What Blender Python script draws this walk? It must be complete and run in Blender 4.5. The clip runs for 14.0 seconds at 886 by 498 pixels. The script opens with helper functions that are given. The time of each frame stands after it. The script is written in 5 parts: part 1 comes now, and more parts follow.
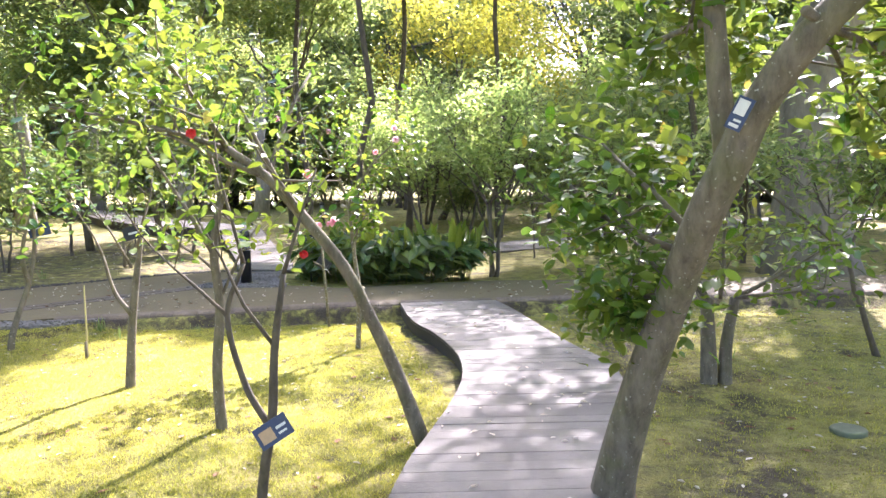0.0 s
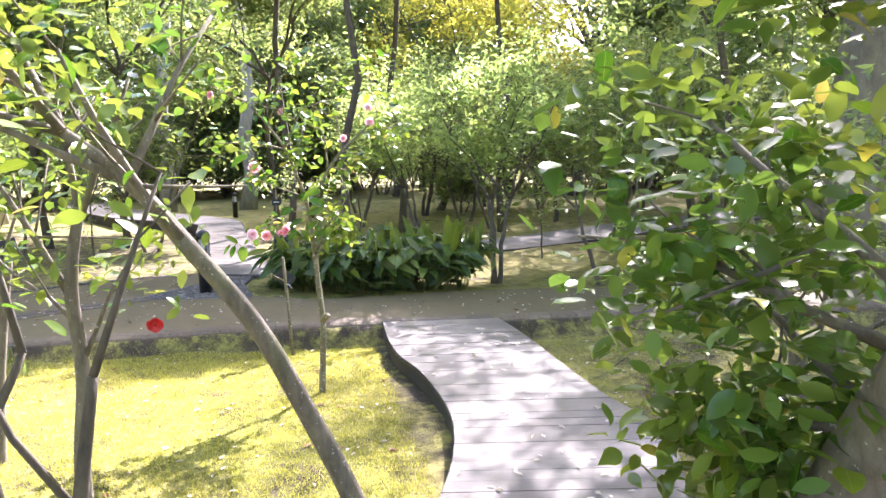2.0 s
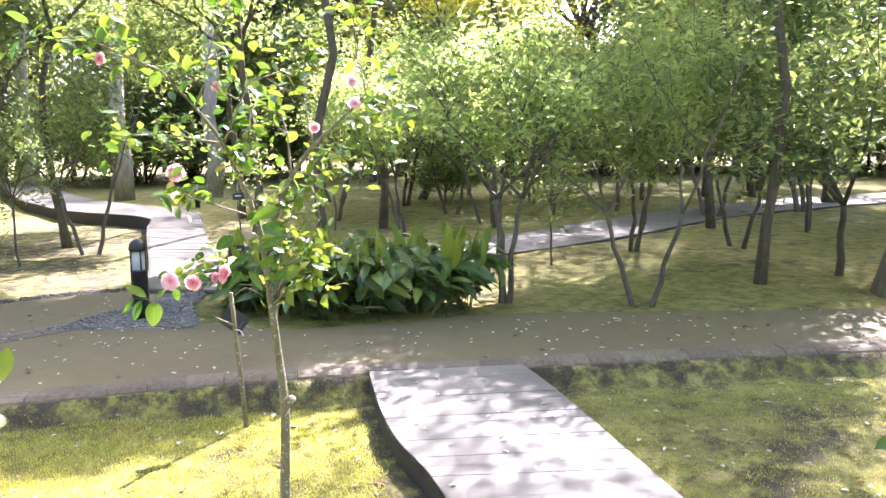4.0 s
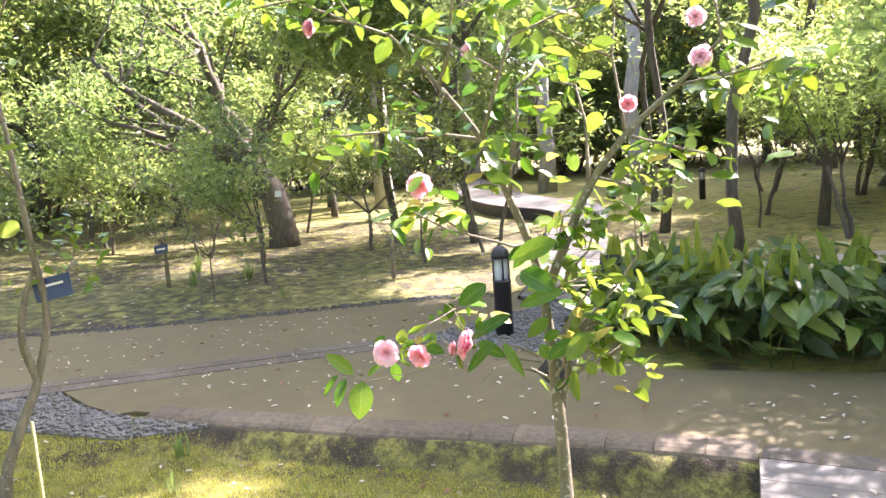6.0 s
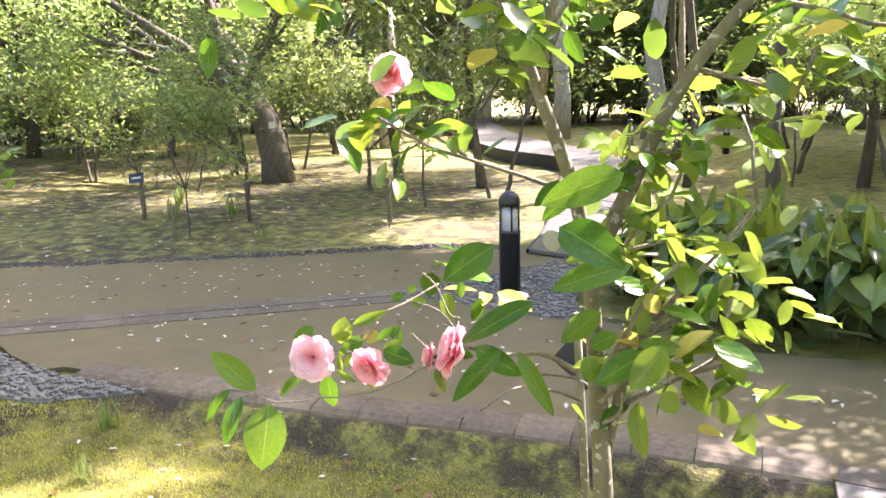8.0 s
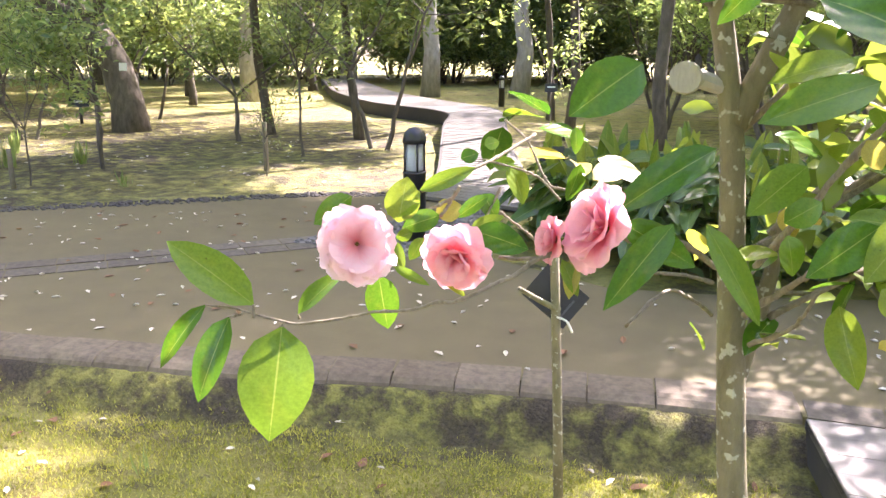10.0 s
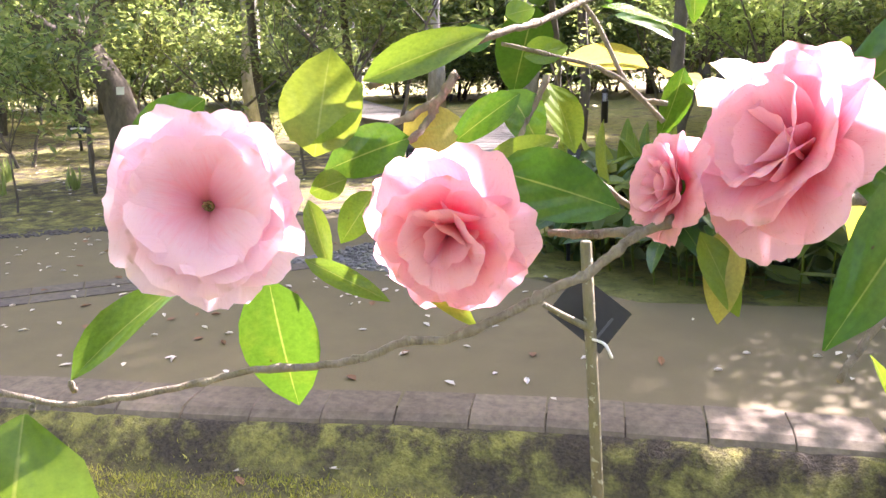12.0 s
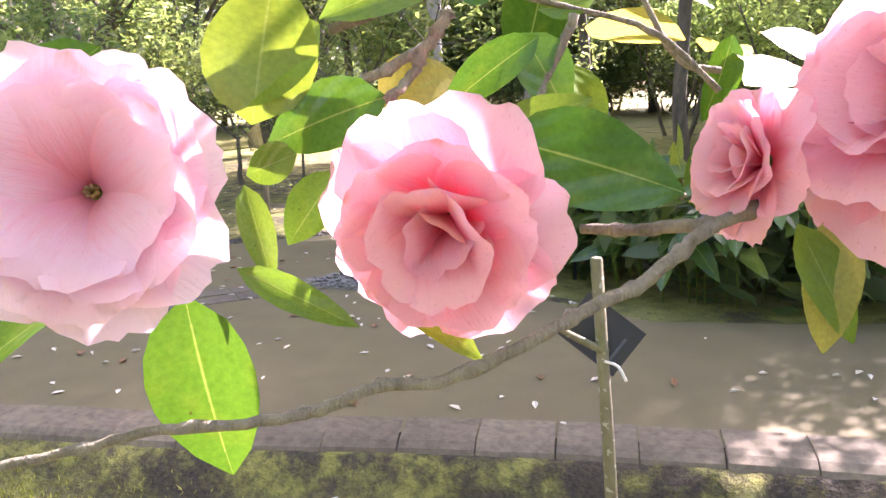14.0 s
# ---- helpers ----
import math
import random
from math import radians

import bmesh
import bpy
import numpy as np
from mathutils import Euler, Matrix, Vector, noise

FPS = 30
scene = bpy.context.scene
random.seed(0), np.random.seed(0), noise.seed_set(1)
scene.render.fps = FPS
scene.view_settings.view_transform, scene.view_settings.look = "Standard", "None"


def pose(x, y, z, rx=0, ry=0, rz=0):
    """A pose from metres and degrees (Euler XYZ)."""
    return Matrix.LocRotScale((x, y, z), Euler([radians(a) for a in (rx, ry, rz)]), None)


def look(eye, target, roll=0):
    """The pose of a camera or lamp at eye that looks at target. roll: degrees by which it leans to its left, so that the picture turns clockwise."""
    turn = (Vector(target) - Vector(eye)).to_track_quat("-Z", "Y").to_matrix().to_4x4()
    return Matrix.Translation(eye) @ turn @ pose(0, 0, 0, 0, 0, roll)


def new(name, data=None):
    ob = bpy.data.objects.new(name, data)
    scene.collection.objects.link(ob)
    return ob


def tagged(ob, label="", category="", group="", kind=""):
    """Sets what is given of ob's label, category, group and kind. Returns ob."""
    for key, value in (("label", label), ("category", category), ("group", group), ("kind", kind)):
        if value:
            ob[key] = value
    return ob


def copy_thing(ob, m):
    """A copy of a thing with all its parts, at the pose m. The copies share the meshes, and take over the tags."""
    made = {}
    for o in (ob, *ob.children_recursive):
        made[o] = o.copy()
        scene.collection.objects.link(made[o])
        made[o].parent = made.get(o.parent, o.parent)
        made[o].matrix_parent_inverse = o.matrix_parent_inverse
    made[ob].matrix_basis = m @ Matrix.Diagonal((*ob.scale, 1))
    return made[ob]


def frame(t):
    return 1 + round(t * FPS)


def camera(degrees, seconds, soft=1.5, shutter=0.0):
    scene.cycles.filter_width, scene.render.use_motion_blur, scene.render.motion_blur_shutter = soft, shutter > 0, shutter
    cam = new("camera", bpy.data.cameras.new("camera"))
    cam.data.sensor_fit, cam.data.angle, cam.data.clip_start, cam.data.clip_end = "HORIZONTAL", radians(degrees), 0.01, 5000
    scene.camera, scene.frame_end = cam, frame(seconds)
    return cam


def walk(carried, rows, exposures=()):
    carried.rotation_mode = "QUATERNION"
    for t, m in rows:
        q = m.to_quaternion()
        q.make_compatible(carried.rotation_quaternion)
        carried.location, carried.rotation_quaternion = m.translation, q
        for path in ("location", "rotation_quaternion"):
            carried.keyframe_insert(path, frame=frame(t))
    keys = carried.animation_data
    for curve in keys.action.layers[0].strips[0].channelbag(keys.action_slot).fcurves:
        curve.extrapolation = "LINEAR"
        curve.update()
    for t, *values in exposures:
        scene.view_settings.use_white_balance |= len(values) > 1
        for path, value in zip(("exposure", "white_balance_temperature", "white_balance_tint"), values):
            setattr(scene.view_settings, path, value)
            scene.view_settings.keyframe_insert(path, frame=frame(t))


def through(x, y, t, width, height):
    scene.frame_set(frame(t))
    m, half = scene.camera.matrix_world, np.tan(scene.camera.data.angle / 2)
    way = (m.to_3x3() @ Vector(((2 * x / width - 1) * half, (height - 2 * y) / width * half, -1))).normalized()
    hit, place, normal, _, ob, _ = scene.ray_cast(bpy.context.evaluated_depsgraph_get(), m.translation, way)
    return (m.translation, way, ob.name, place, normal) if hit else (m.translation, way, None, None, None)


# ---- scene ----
cam = camera(61.04, 14.0)
PATH = (
    (0, (1.007, -0.628, 1.596), (0.806, 1.353, 1.408), -1.1),
    (0.5, (1.033, -0.277, 1.613), (0.839, 1.704, 1.416), -1.1),
    (1, (1.035, 0.159, 1.618), (0.904, 2.151, 1.496), -1.0),
    (1.5, (1.037, 0.666, 1.616), (0.835, 2.652, 1.499), -1.9),
    (2, (0.938, 1.142, 1.655), (0.733, 3.119, 1.430), -1.3),
    (2.2, (0.906, 1.350, 1.667), (0.690, 3.329, 1.474), -1.9),
    (4.3, (0.461, 3.430, 1.779), (0.327, 5.406, 1.500), -1.0),
    (4.5, (0.484, 3.617, 1.776), (0.219, 5.586, 1.541), -1.4),
    (5, (0.476, 4.038, 1.767), (-0.147, 5.922, 1.517), -2.6),
    (5.5, (0.475, 4.409, 1.775), (-0.481, 6.146, 1.508), -3.8),
    (6, (0.476, 4.795, 1.771), (-0.706, 6.388, 1.514), -4.2),
    (6.5, (0.398, 5.083, 1.755), (-0.894, 6.576, 1.435), -3.9),
    (7, (0.268, 5.316, 1.720), (-1.023, 6.791, 1.321), -2.7),
    (7.2, (0.229, 5.381, 1.707), (-1.059, 6.854, 1.293), -2.5),
    (9.3, (-0.580, 5.843, 1.416), (-1.473, 7.592, 1.034), 0.8),
    (9.5, (-0.595, 5.843, 1.392), (-1.465, 7.594, 0.971), 0.9),
    (10, (-0.616, 5.857, 1.357), (-1.475, 7.594, 0.861), 0.4),
    (10.5, (-0.626, 5.888, 1.329), (-1.506, 7.613, 0.831), -0.2),
    (11, (-0.685, 6.009, 1.282), (-1.567, 7.726, 0.758), -0.3),
    (11.5, (-0.747, 6.115, 1.248), (-1.625, 7.843, 0.757), -1.0),
    (12, (-0.796, 6.255, 1.220), (-1.687, 7.990, 0.775), -1.6),
    (12.5, (-0.838, 6.335, 1.196), (-1.738, 8.076, 0.795), -1.8),
    (13, (-0.833, 6.338, 1.193), (-1.738, 8.079, 0.803), -2.1),
    (13.5, (-0.835, 6.339, 1.193), (-1.740, 8.079, 0.803), -2.3),
    (14, (-0.836, 6.342, 1.192), (-1.741, 8.083, 0.802), -2.3),
)
for_t = [(t, look(eye, target, roll)) for t, eye, target, roll in PATH]
walk(cam, for_t, [(0.0, 2.79, 5800, 32), (2.2, 2.9, 5800, 32), (4.5, 3.18, 5850, 32), (7.0, 3.03, 6150, 32), (9.5, 3.2, 6150, 33), (12.0, 3.1, 6100, 38), (14.0, 3.05, 6000, 40)])

# ---- daylight: low spring sun ahead of the walk, through the trees ----
SUN = Vector((0.24, 0.70, 0.66)).normalized()
world = bpy.data.worlds.new("sky")
scene.world = world
world.use_nodes = True
wt = world.node_tree
sky = wt.nodes.new("ShaderNodeTexSky")
sky.sky_type = "NISHITA"
sky.sun_disc = False
sky.sun_elevation = math.asin(SUN.z)
sky.sun_rotation = math.atan2(SUN.x, SUN.y)
sky.air_density, sky.dust_density = 1.0, 3.0
wt.nodes["Background"].inputs["Strength"].default_value = 0.125
wt.links.new(sky.outputs[0], wt.nodes["Background"].inputs["Color"])
sun_data = bpy.data.lights.new("sun", "SUN")
sun_data.energy, sun_data.angle, sun_data.color = 5.0, radians(0.6), (1.0, 0.93, 0.80)
sun_ob = new("sun", sun_data)
sun_ob.matrix_world = look(SUN * 60, (0, 0, 0))
# ---- materials ----
def material(name):
    m = bpy.data.materials.new(name)
    m.use_nodes = True
    nt = m.node_tree
    return m, nt, nt.nodes["Principled BSDF"]


def add(nt, kind, **sockets):
    n = nt.nodes.new(kind)
    for key, value in sockets.items():
        n.inputs[key.replace("_", " ")].default_value = value
    return n


def noise_tex(nt, scale, detail=4.0, rough=0.6, vector=None):
    n = add(nt, "ShaderNodeTexNoise", Scale=scale, Detail=detail, Roughness=rough)
    if vector is not None:
        nt.links.new(vector, n.inputs["Vector"])
    return n


def ramp(nt, fac, stops):
    r = nt.nodes.new("ShaderNodeValToRGB")
    e = r.color_ramp.elements
    while len(e) < len(stops):
        e.new(0.5)
    for k, (p, c) in zip(e, stops):
        k.position, k.color = p, (*c, 1)
    nt.links.new(fac, r.inputs["Fac"])
    return r.outputs["Color"]


def mix(nt, fac, a, b, mode="MIX"):
    m = nt.nodes.new("ShaderNodeMix")
    m.data_type, m.blend_type = "RGBA", mode
    for sock, v in ((m.inputs[0], fac), (m.inputs[6], a), (m.inputs[7], b)):
        if isinstance(v, (int, float)):
            sock.default_value = v
        elif isinstance(v, tuple):
            sock.default_value = (*v, 1)
        else:
            nt.links.new(v, sock)
    return m.outputs[2]


def bump(nt, bsdf, height, strength, distance):
    b = add(nt, "ShaderNodeBump", Strength=strength, Distance=distance)
    nt.links.new(height, b.inputs["Height"])
    nt.links.new(b.outputs[0], bsdf.inputs["Normal"])


def place(nt):
    return nt.nodes.new("ShaderNodeNewGeometry").outputs["Position"]


def leaf_material(name, stops, gloss=0.35, through=0.4, veins=False):
    """A leaf: each leaf takes its own green, and light shines through it."""
    m, nt, b = material(name)
    geo = nt.nodes.new("ShaderNodeNewGeometry")
    if veins:
        info = nt.nodes.new("ShaderNodeObjectInfo")
        colour = ramp(nt, info.outputs["Random"], stops)
        uv = nt.nodes.new("ShaderNodeTexCoord")
        sep = nt.nodes.new("ShaderNodeSeparateXYZ")
        nt.links.new(uv.outputs["UV"], sep.inputs[0])
        blot = noise_tex(nt, 2.5, 3, 0.6, uv.outputs["Object"])
        colour = mix(nt, ramp(nt, blot.outputs["Fac"], [(0.5, (0, 0, 0)), (0.85, (0.4, 0.4, 0.4))]), colour, (0.24, 0.26, 0.03))
        spot = noise_tex(nt, 9, 2, 0.5, uv.outputs["Object"])
        colour = mix(nt, ramp(nt, spot.outputs["Fac"], [(0.735, (0, 0, 0)), (0.75, (0.8, 0.8, 0.8))]), colour, (0.07, 0.045, 0.02))
        rib = nt.nodes.new("ShaderNodeMath")
        rib.operation = "ABSOLUTE"
        off = nt.nodes.new("ShaderNodeMath")
        off.operation = "SUBTRACT"
        off.inputs[1].default_value = 0.5
        nt.links.new(sep.outputs["X"], off.inputs[0])
        nt.links.new(off.outputs[0], rib.inputs[0])
        mid = ramp(nt, rib.outputs[0], [(0.006, (0.55, 0.55, 0.55)), (0.018, (0, 0, 0))])
        colour = mix(nt, mid, colour, (0.30, 0.36, 0.10))
        mottle = noise_tex(nt, 30, 4, 0.65, uv.outputs["Object"])
        colour = mix(nt, 1.0, colour, ramp(nt, mottle.outputs["Fac"], [(0.3, (0.82, 0.84, 0.8)), (0.7, (1.18, 1.15, 1.1))]), "MULTIPLY")
        wave = add(nt, "ShaderNodeTexWave", Scale=2.2, Distortion=1.5)
        wave.bands_direction = "DIAGONAL"
        nt.links.new(uv.outputs["UV"], wave.inputs["Vector"])
        bump(nt, b, wave.outputs["Fac"], 0.08, 0.006)
    else:
        colour = ramp(nt, geo.outputs["Random Per Island"], stops)
        soft = noise_tex(nt, 0.9, 2, 0.5, geo.outputs["Position"])
        colour = mix(nt, 0.35, colour, ramp(nt, soft.outputs["Fac"], [(0.3, stops[0][1]), (0.7, stops[-1][1])]))
    nt.links.new(colour, b.inputs["Base Color"])
    b.inputs["Roughness"].default_value, b.inputs["Specular IOR Level"].default_value = gloss, 0.32
    t = nt.nodes.new("ShaderNodeBsdfTranslucent")
    warm = mix(nt, 1.0, colour, (1.03, 0.96, 0.72), "MULTIPLY")
    bright = mix(nt, 1.0, warm, (1.5, 1.5, 1.3) if veins else (2.9, 2.9, 2.5), "MULTIPLY")
    nt.links.new(bright, t.inputs["Color"])
    ms = nt.nodes.new("ShaderNodeMixShader")
    ms.inputs[0].default_value = through
    nt.links.new(b.outputs[0], ms.inputs[1])
    nt.links.new(t.outputs[0], ms.inputs[2])
    nt.links.new(ms.outputs[0], nt.nodes["Material Output"].inputs["Surface"])
    return m


def bark_material(name, dark, light, lichen=0.0, scale=14.0):
    m, nt, b = material(name)
    pos = nt.nodes.new("ShaderNodeTexCoord").outputs["Object"]
    mp = add(nt, "ShaderNodeMapping", Scale=(1, 1, 0.35))
    nt.links.new(pos, mp.inputs["Vector"])
    n = noise_tex(nt, scale, 6, 0.7, mp.outputs[0])
    colour = ramp(nt, n.outputs["Fac"], [(0.3, dark), (0.7, light)])
    if lichen:
        s = noise_tex(nt, 55, 2, 0.5, pos)
        colour = mix(nt, ramp(nt, s.outputs["Fac"], [(0.76 - lichen, (0, 0, 0)), (0.80 - lichen, (0.7, 0.7, 0.7))]), colour, (0.46, 0.46, 0.40))
        moss = noise_tex(nt, 5, 3, 0.6, pos)
        colour = mix(nt, ramp(nt, moss.outputs["Fac"], [(0.5, (0, 0, 0)), (0.75, (0.5, 0.5, 0.5))]), colour, (0.13, 0.15, 0.05))
    nt.links.new(colour, b.inputs["Base Color"])
    b.inputs["Roughness"].default_value = 0.9
    bump(nt, b, n.outputs["Fac"], 0.8, 0.012)
    return m


def solid(name, colour, rough, scale=20.0, spread=0.25, metal=0.0, depth=0.002):
    """A plain surface with fine grain and slow blotches."""
    m, nt, b = material(name)
    pos = nt.nodes.new("ShaderNodeTexCoord").outputs["Object"]
    fine, slow = noise_tex(nt, scale, 5, 0.65, pos), noise_tex(nt, scale / 9, 3, 0.5, pos)
    d = tuple(c * (1 - spread) for c in colour)
    l = tuple(min(1, c * (1 + spread)) for c in colour)
    a = ramp(nt, fine.outputs["Fac"], [(0.3, d), (0.7, l)])
    z = ramp(nt, slow.outputs["Fac"], [(0.3, d), (0.7, l)])
    nt.links.new(mix(nt, 0.5, a, z), b.inputs["Base Color"])
    b.inputs["Roughness"].default_value, b.inputs["Metallic"].default_value = rough, metal
    bump(nt, b, fine.outputs["Fac"], 0.4, depth)
    return m


def moss_material():
    m, nt, b = material("moss_ground")
    pos = place(nt)
    big, mid, fine = noise_tex(nt, 0.55, 4, 0.6, pos), noise_tex(nt, 4.5, 7, 0.72, pos), noise_tex(nt, 60, 5, 0.7, pos)
    moss = ramp(nt, mid.outputs["Fac"], [(0.34, (0.055, 0.06, 0.016)), (0.48, (0.20, 0.205, 0.035)), (0.64, (0.38, 0.355, 0.075))])
    moss = mix(nt, 0.45, moss, ramp(nt, fine.outputs["Fac"], [(0.3, (0.075, 0.075, 0.018)), (0.7, (0.32, 0.30, 0.075))]))
    moss = mix(nt, ramp(nt, big.outputs["Fac"], [(0.42, (0, 0, 0)), (0.62, (0.55, 0.55, 0.55))]), moss, ramp(nt, mid.outputs["Fac"], [(0.35, (0.16, 0.10, 0.03)), (0.65, (0.42, 0.36, 0.13))]))
    soil = ramp(nt, fine.outputs["Fac"], [(0.3, (0.03, 0.022, 0.013)), (0.7, (0.095, 0.072, 0.045))])
    bare = noise_tex(nt, 1.3, 8, 0.74, pos)
    patch = ramp(nt, bare.outputs["Fac"], [(0.545, (0, 0, 0)), (0.63, (0.9, 0.9, 0.9))])
    speck = noise_tex(nt, 8.0, 6, 0.75, pos)
    moss = mix(nt, ramp(nt, speck.outputs["Fac"], [(0.56, (0, 0, 0)), (0.64, (0.75, 0.75, 0.75))]), moss, soil)
    near = nt.nodes.new("ShaderNodeAttribute")
    near.attribute_name = "soil"
    edge = mix(nt, 1.0, near.outputs["Color"], ramp(nt, mid.outputs["Fac"], [(0.42, (1.5, 1.5, 1.5)), (0.60, (0.0, 0.0, 0.0))]), "MULTIPLY")
    colour = mix(nt, edge, mix(nt, patch, moss, soil), soil)
    nt.links.new(colour, b.inputs["Base Color"])
    b.inputs["Roughness"].default_value = 0.95
    clump = noise_tex(nt, 22, 4, 0.6, pos)
    h = mix(nt, 0.45, mix(nt, 0.5, mid.outputs["Fac"], clump.outputs["Fac"]), fine.outputs["Fac"])
    bump(nt, b, h, 1.0, 0.07)
    return m


def path_material():
    m, nt, b = material("packed_earth_paving")
    pos = place(nt)
    big, mid, fine = noise_tex(nt, 0.8, 4, 0.6, pos), noise_tex(nt, 5, 5, 0.6, pos), noise_tex(nt, 180, 3, 0.6, pos)
    c = ramp(nt, big.outputs["Fac"], [(0.3, (0.088, 0.068, 0.025)), (0.7, (0.136, 0.106, 0.041))])
    c = mix(nt, 0.5, c, ramp(nt, mid.outputs["Fac"], [(0.3, (0.086, 0.066, 0.025)), (0.7, (0.150, 0.116, 0.046))]))
    c = mix(nt, 0.3, c, ramp(nt, fine.outputs["Fac"], [(0.3, (0.055, 0.045, 0.020)), (0.7, (0.22, 0.185, 0.098))]))
    nt.links.new(c, b.inputs["Base Color"])
    b.inputs["Roughness"].default_value = 0.8
    bump(nt, b, fine.outputs["Fac"], 0.5, 0.003)
    return m


def piece_material(name, stops, rough, stretch=(1, 1, 1), scale=25, depth=0.004):
    """For boards and stones: each piece has its own tone."""
    m, nt, b = material(name)
    info = nt.nodes.new("ShaderNodeObjectInfo")
    pos = place(nt)
    mp = add(nt, "ShaderNodeMapping", Scale=stretch)
    nt.links.new(pos, mp.inputs["Vector"])
    own = ramp(nt, info.outputs["Random"], stops)
    fine, slow = noise_tex(nt, scale, 6, 0.7, mp.outputs[0]), noise_tex(nt, 1.7, 4, 0.6, pos)
    grain = ramp(nt, fine.outputs["Fac"], [(0.3, (0.55, 0.55, 0.55)), (0.7, (1.25, 1.25, 1.25))])
    wear = ramp(nt, slow.outputs["Fac"], [(0.3, (0.72, 0.70, 0.66)), (0.7, (1.15, 1.15, 1.15))])
    c = mix(nt, 1.0, mix(nt, 1.0, own, grain, "MULTIPLY"), wear, "MULTIPLY")
    nt.links.new(c, b.inputs["Base Color"])
    b.inputs["Roughness"].default_value = rough
    bump(nt, b, fine.outputs["Fac"], 0.6, depth)
    return m


MOSS, EARTH = moss_material(), path_material()
BOARD = piece_material("weathered_grey_deck_board", [(0.0, (0.130, 0.119, 0.107)), (1.0, (0.170, 0.157, 0.142))], 0.5, (3, 40, 3), 6)
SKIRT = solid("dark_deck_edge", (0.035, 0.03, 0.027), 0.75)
KERB = piece_material("brown_concrete_kerb", [(0.0, (0.130, 0.099, 0.064)), (1.0, (0.180, 0.140, 0.094))], 0.8)
PAVER = piece_material("grey_brown_paver", [(0.0, (0.105, 0.085, 0.062)), (1.0, (0.15, 0.124, 0.095))], 0.8)
GRAVEL = solid("grey_gravel", (0.155, 0.145, 0.13), 0.85, 30, 0.5)
BARK = bark_material("grey_camellia_bark", (0.075, 0.064, 0.044), (0.215, 0.185, 0.14), 0.085, 18)
BARK_SPOT = bark_material("spotted_camellia_bark", (0.11, 0.095, 0.055), (0.23, 0.20, 0.13), 0.145, 26)
BARK_DARK = bark_material("dark_bark", (0.045, 0.038, 0.029), (0.14, 0.118, 0.085), 0.0, 14)
BARK_PALE = bark_material("pale_trunk_bark", (0.22, 0.20, 0.17), (0.42, 0.40, 0.35), 0.0, 9)
TWIG = bark_material("twig_bark", (0.15, 0.12, 0.085), (0.36, 0.31, 0.23), 0.04, 120)
LEAF_MID = leaf_material("mid_green_foliage", [(0.0, (0.05, 0.092, 0.036)), (0.6, (0.11, 0.16, 0.06)), (1.0, (0.22, 0.25, 0.10))], 0.28, 0.5)
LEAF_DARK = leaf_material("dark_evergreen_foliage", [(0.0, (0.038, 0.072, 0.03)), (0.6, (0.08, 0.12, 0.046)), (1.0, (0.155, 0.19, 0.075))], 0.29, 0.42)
LEAF_LIME = leaf_material("sunlit_lime_foliage", [(0.0, (0.075, 0.135, 0.05)), (1.0, (0.22, 0.28, 0.115))], 0.3, 0.55)
LEAF_YOUNG = leaf_material("yellow_green_maple_foliage", [(0.0, (0.13, 0.16, 0.03)), (1.0, (0.32, 0.31, 0.06))], 0.4, 0.55)
LEAF_CAM = leaf_material("camellia_leaf", [(0.0, (0.030, 0.085, 0.018)), (0.6, (0.065, 0.15, 0.025)), (0.97, (0.14, 0.23, 0.04)), (1.0, (0.30, 0.27, 0.04))], 0.26, 0.22)
CAM_LEAF = leaf_material("glossy_camellia_leaf", [(0.0, (0.036, 0.11, 0.010)), (0.7, (0.075, 0.175, 0.014)), (1.0, (0.15, 0.23, 0.02))], 0.21, 0.3, True)
# lime tone stands in for sunlight on some leaves of the pink camellia
CAM_LIME = leaf_material("lime_camellia_leaf", [(0.0, (0.085, 0.18, 0.020)), (1.0, (0.18, 0.25, 0.030))], 0.25, 0.38, True)
CAM_GOLD = leaf_material("yellowed_camellia_leaf", [(0.0, (0.26, 0.27, 0.06)), (1.0, (0.44, 0.37, 0.11))], 0.35, 0.45, True)
ASPI = leaf_material("aspidistra_leaf", [(0.0, (0.036, 0.085, 0.022)), (0.6, (0.085, 0.15, 0.035)), (1.0, (0.19, 0.25, 0.055))], 0.24, 0.34, True)
# lighter greens put sunlight into the colour of the upright top leaves
ASPI_SUNLIT = leaf_material("sunlit_aspidistra_leaf", [(0.0, (0.09, 0.16, 0.025)), (1.0, (0.26, 0.31, 0.05))], 0.32, 0.45, True)
MOSS_BLADE = leaf_material("moss_blade", [(0.0, (0.09, 0.11, 0.022)), (0.5, (0.22, 0.24, 0.05)), (1.0, (0.42, 0.40, 0.11))], 0.7, 0.35)
BLACK = solid("black_painted_metal", (0.018, 0.018, 0.02), 0.4, 60, 0.3)
PLATE = solid("dark_sign_plate", (0.013, 0.013, 0.015), 0.5, 40, 0.35)
PLATE_BLUE = solid("navy_sign_plate", (0.02, 0.035, 0.085), 0.35, 40, 0.3)
INK = solid("pale_sign_print", (0.62, 0.62, 0.60), 0.5, 40, 0.1)
TAN = solid("tan_sign_print", (0.45, 0.30, 0.16), 0.5, 40, 0.2)
CAP = solid("frosted_lamp_sleeve", (0.80, 0.82, 0.84), 0.35, 30, 0.1)
WOOD = solid("weathered_stake_wood", (0.16, 0.135, 0.09), 0.85, 40, 0.35)
PALE = solid("fallen_pale_petal", (0.62, 0.55, 0.45), 0.8, 60, 0.25)
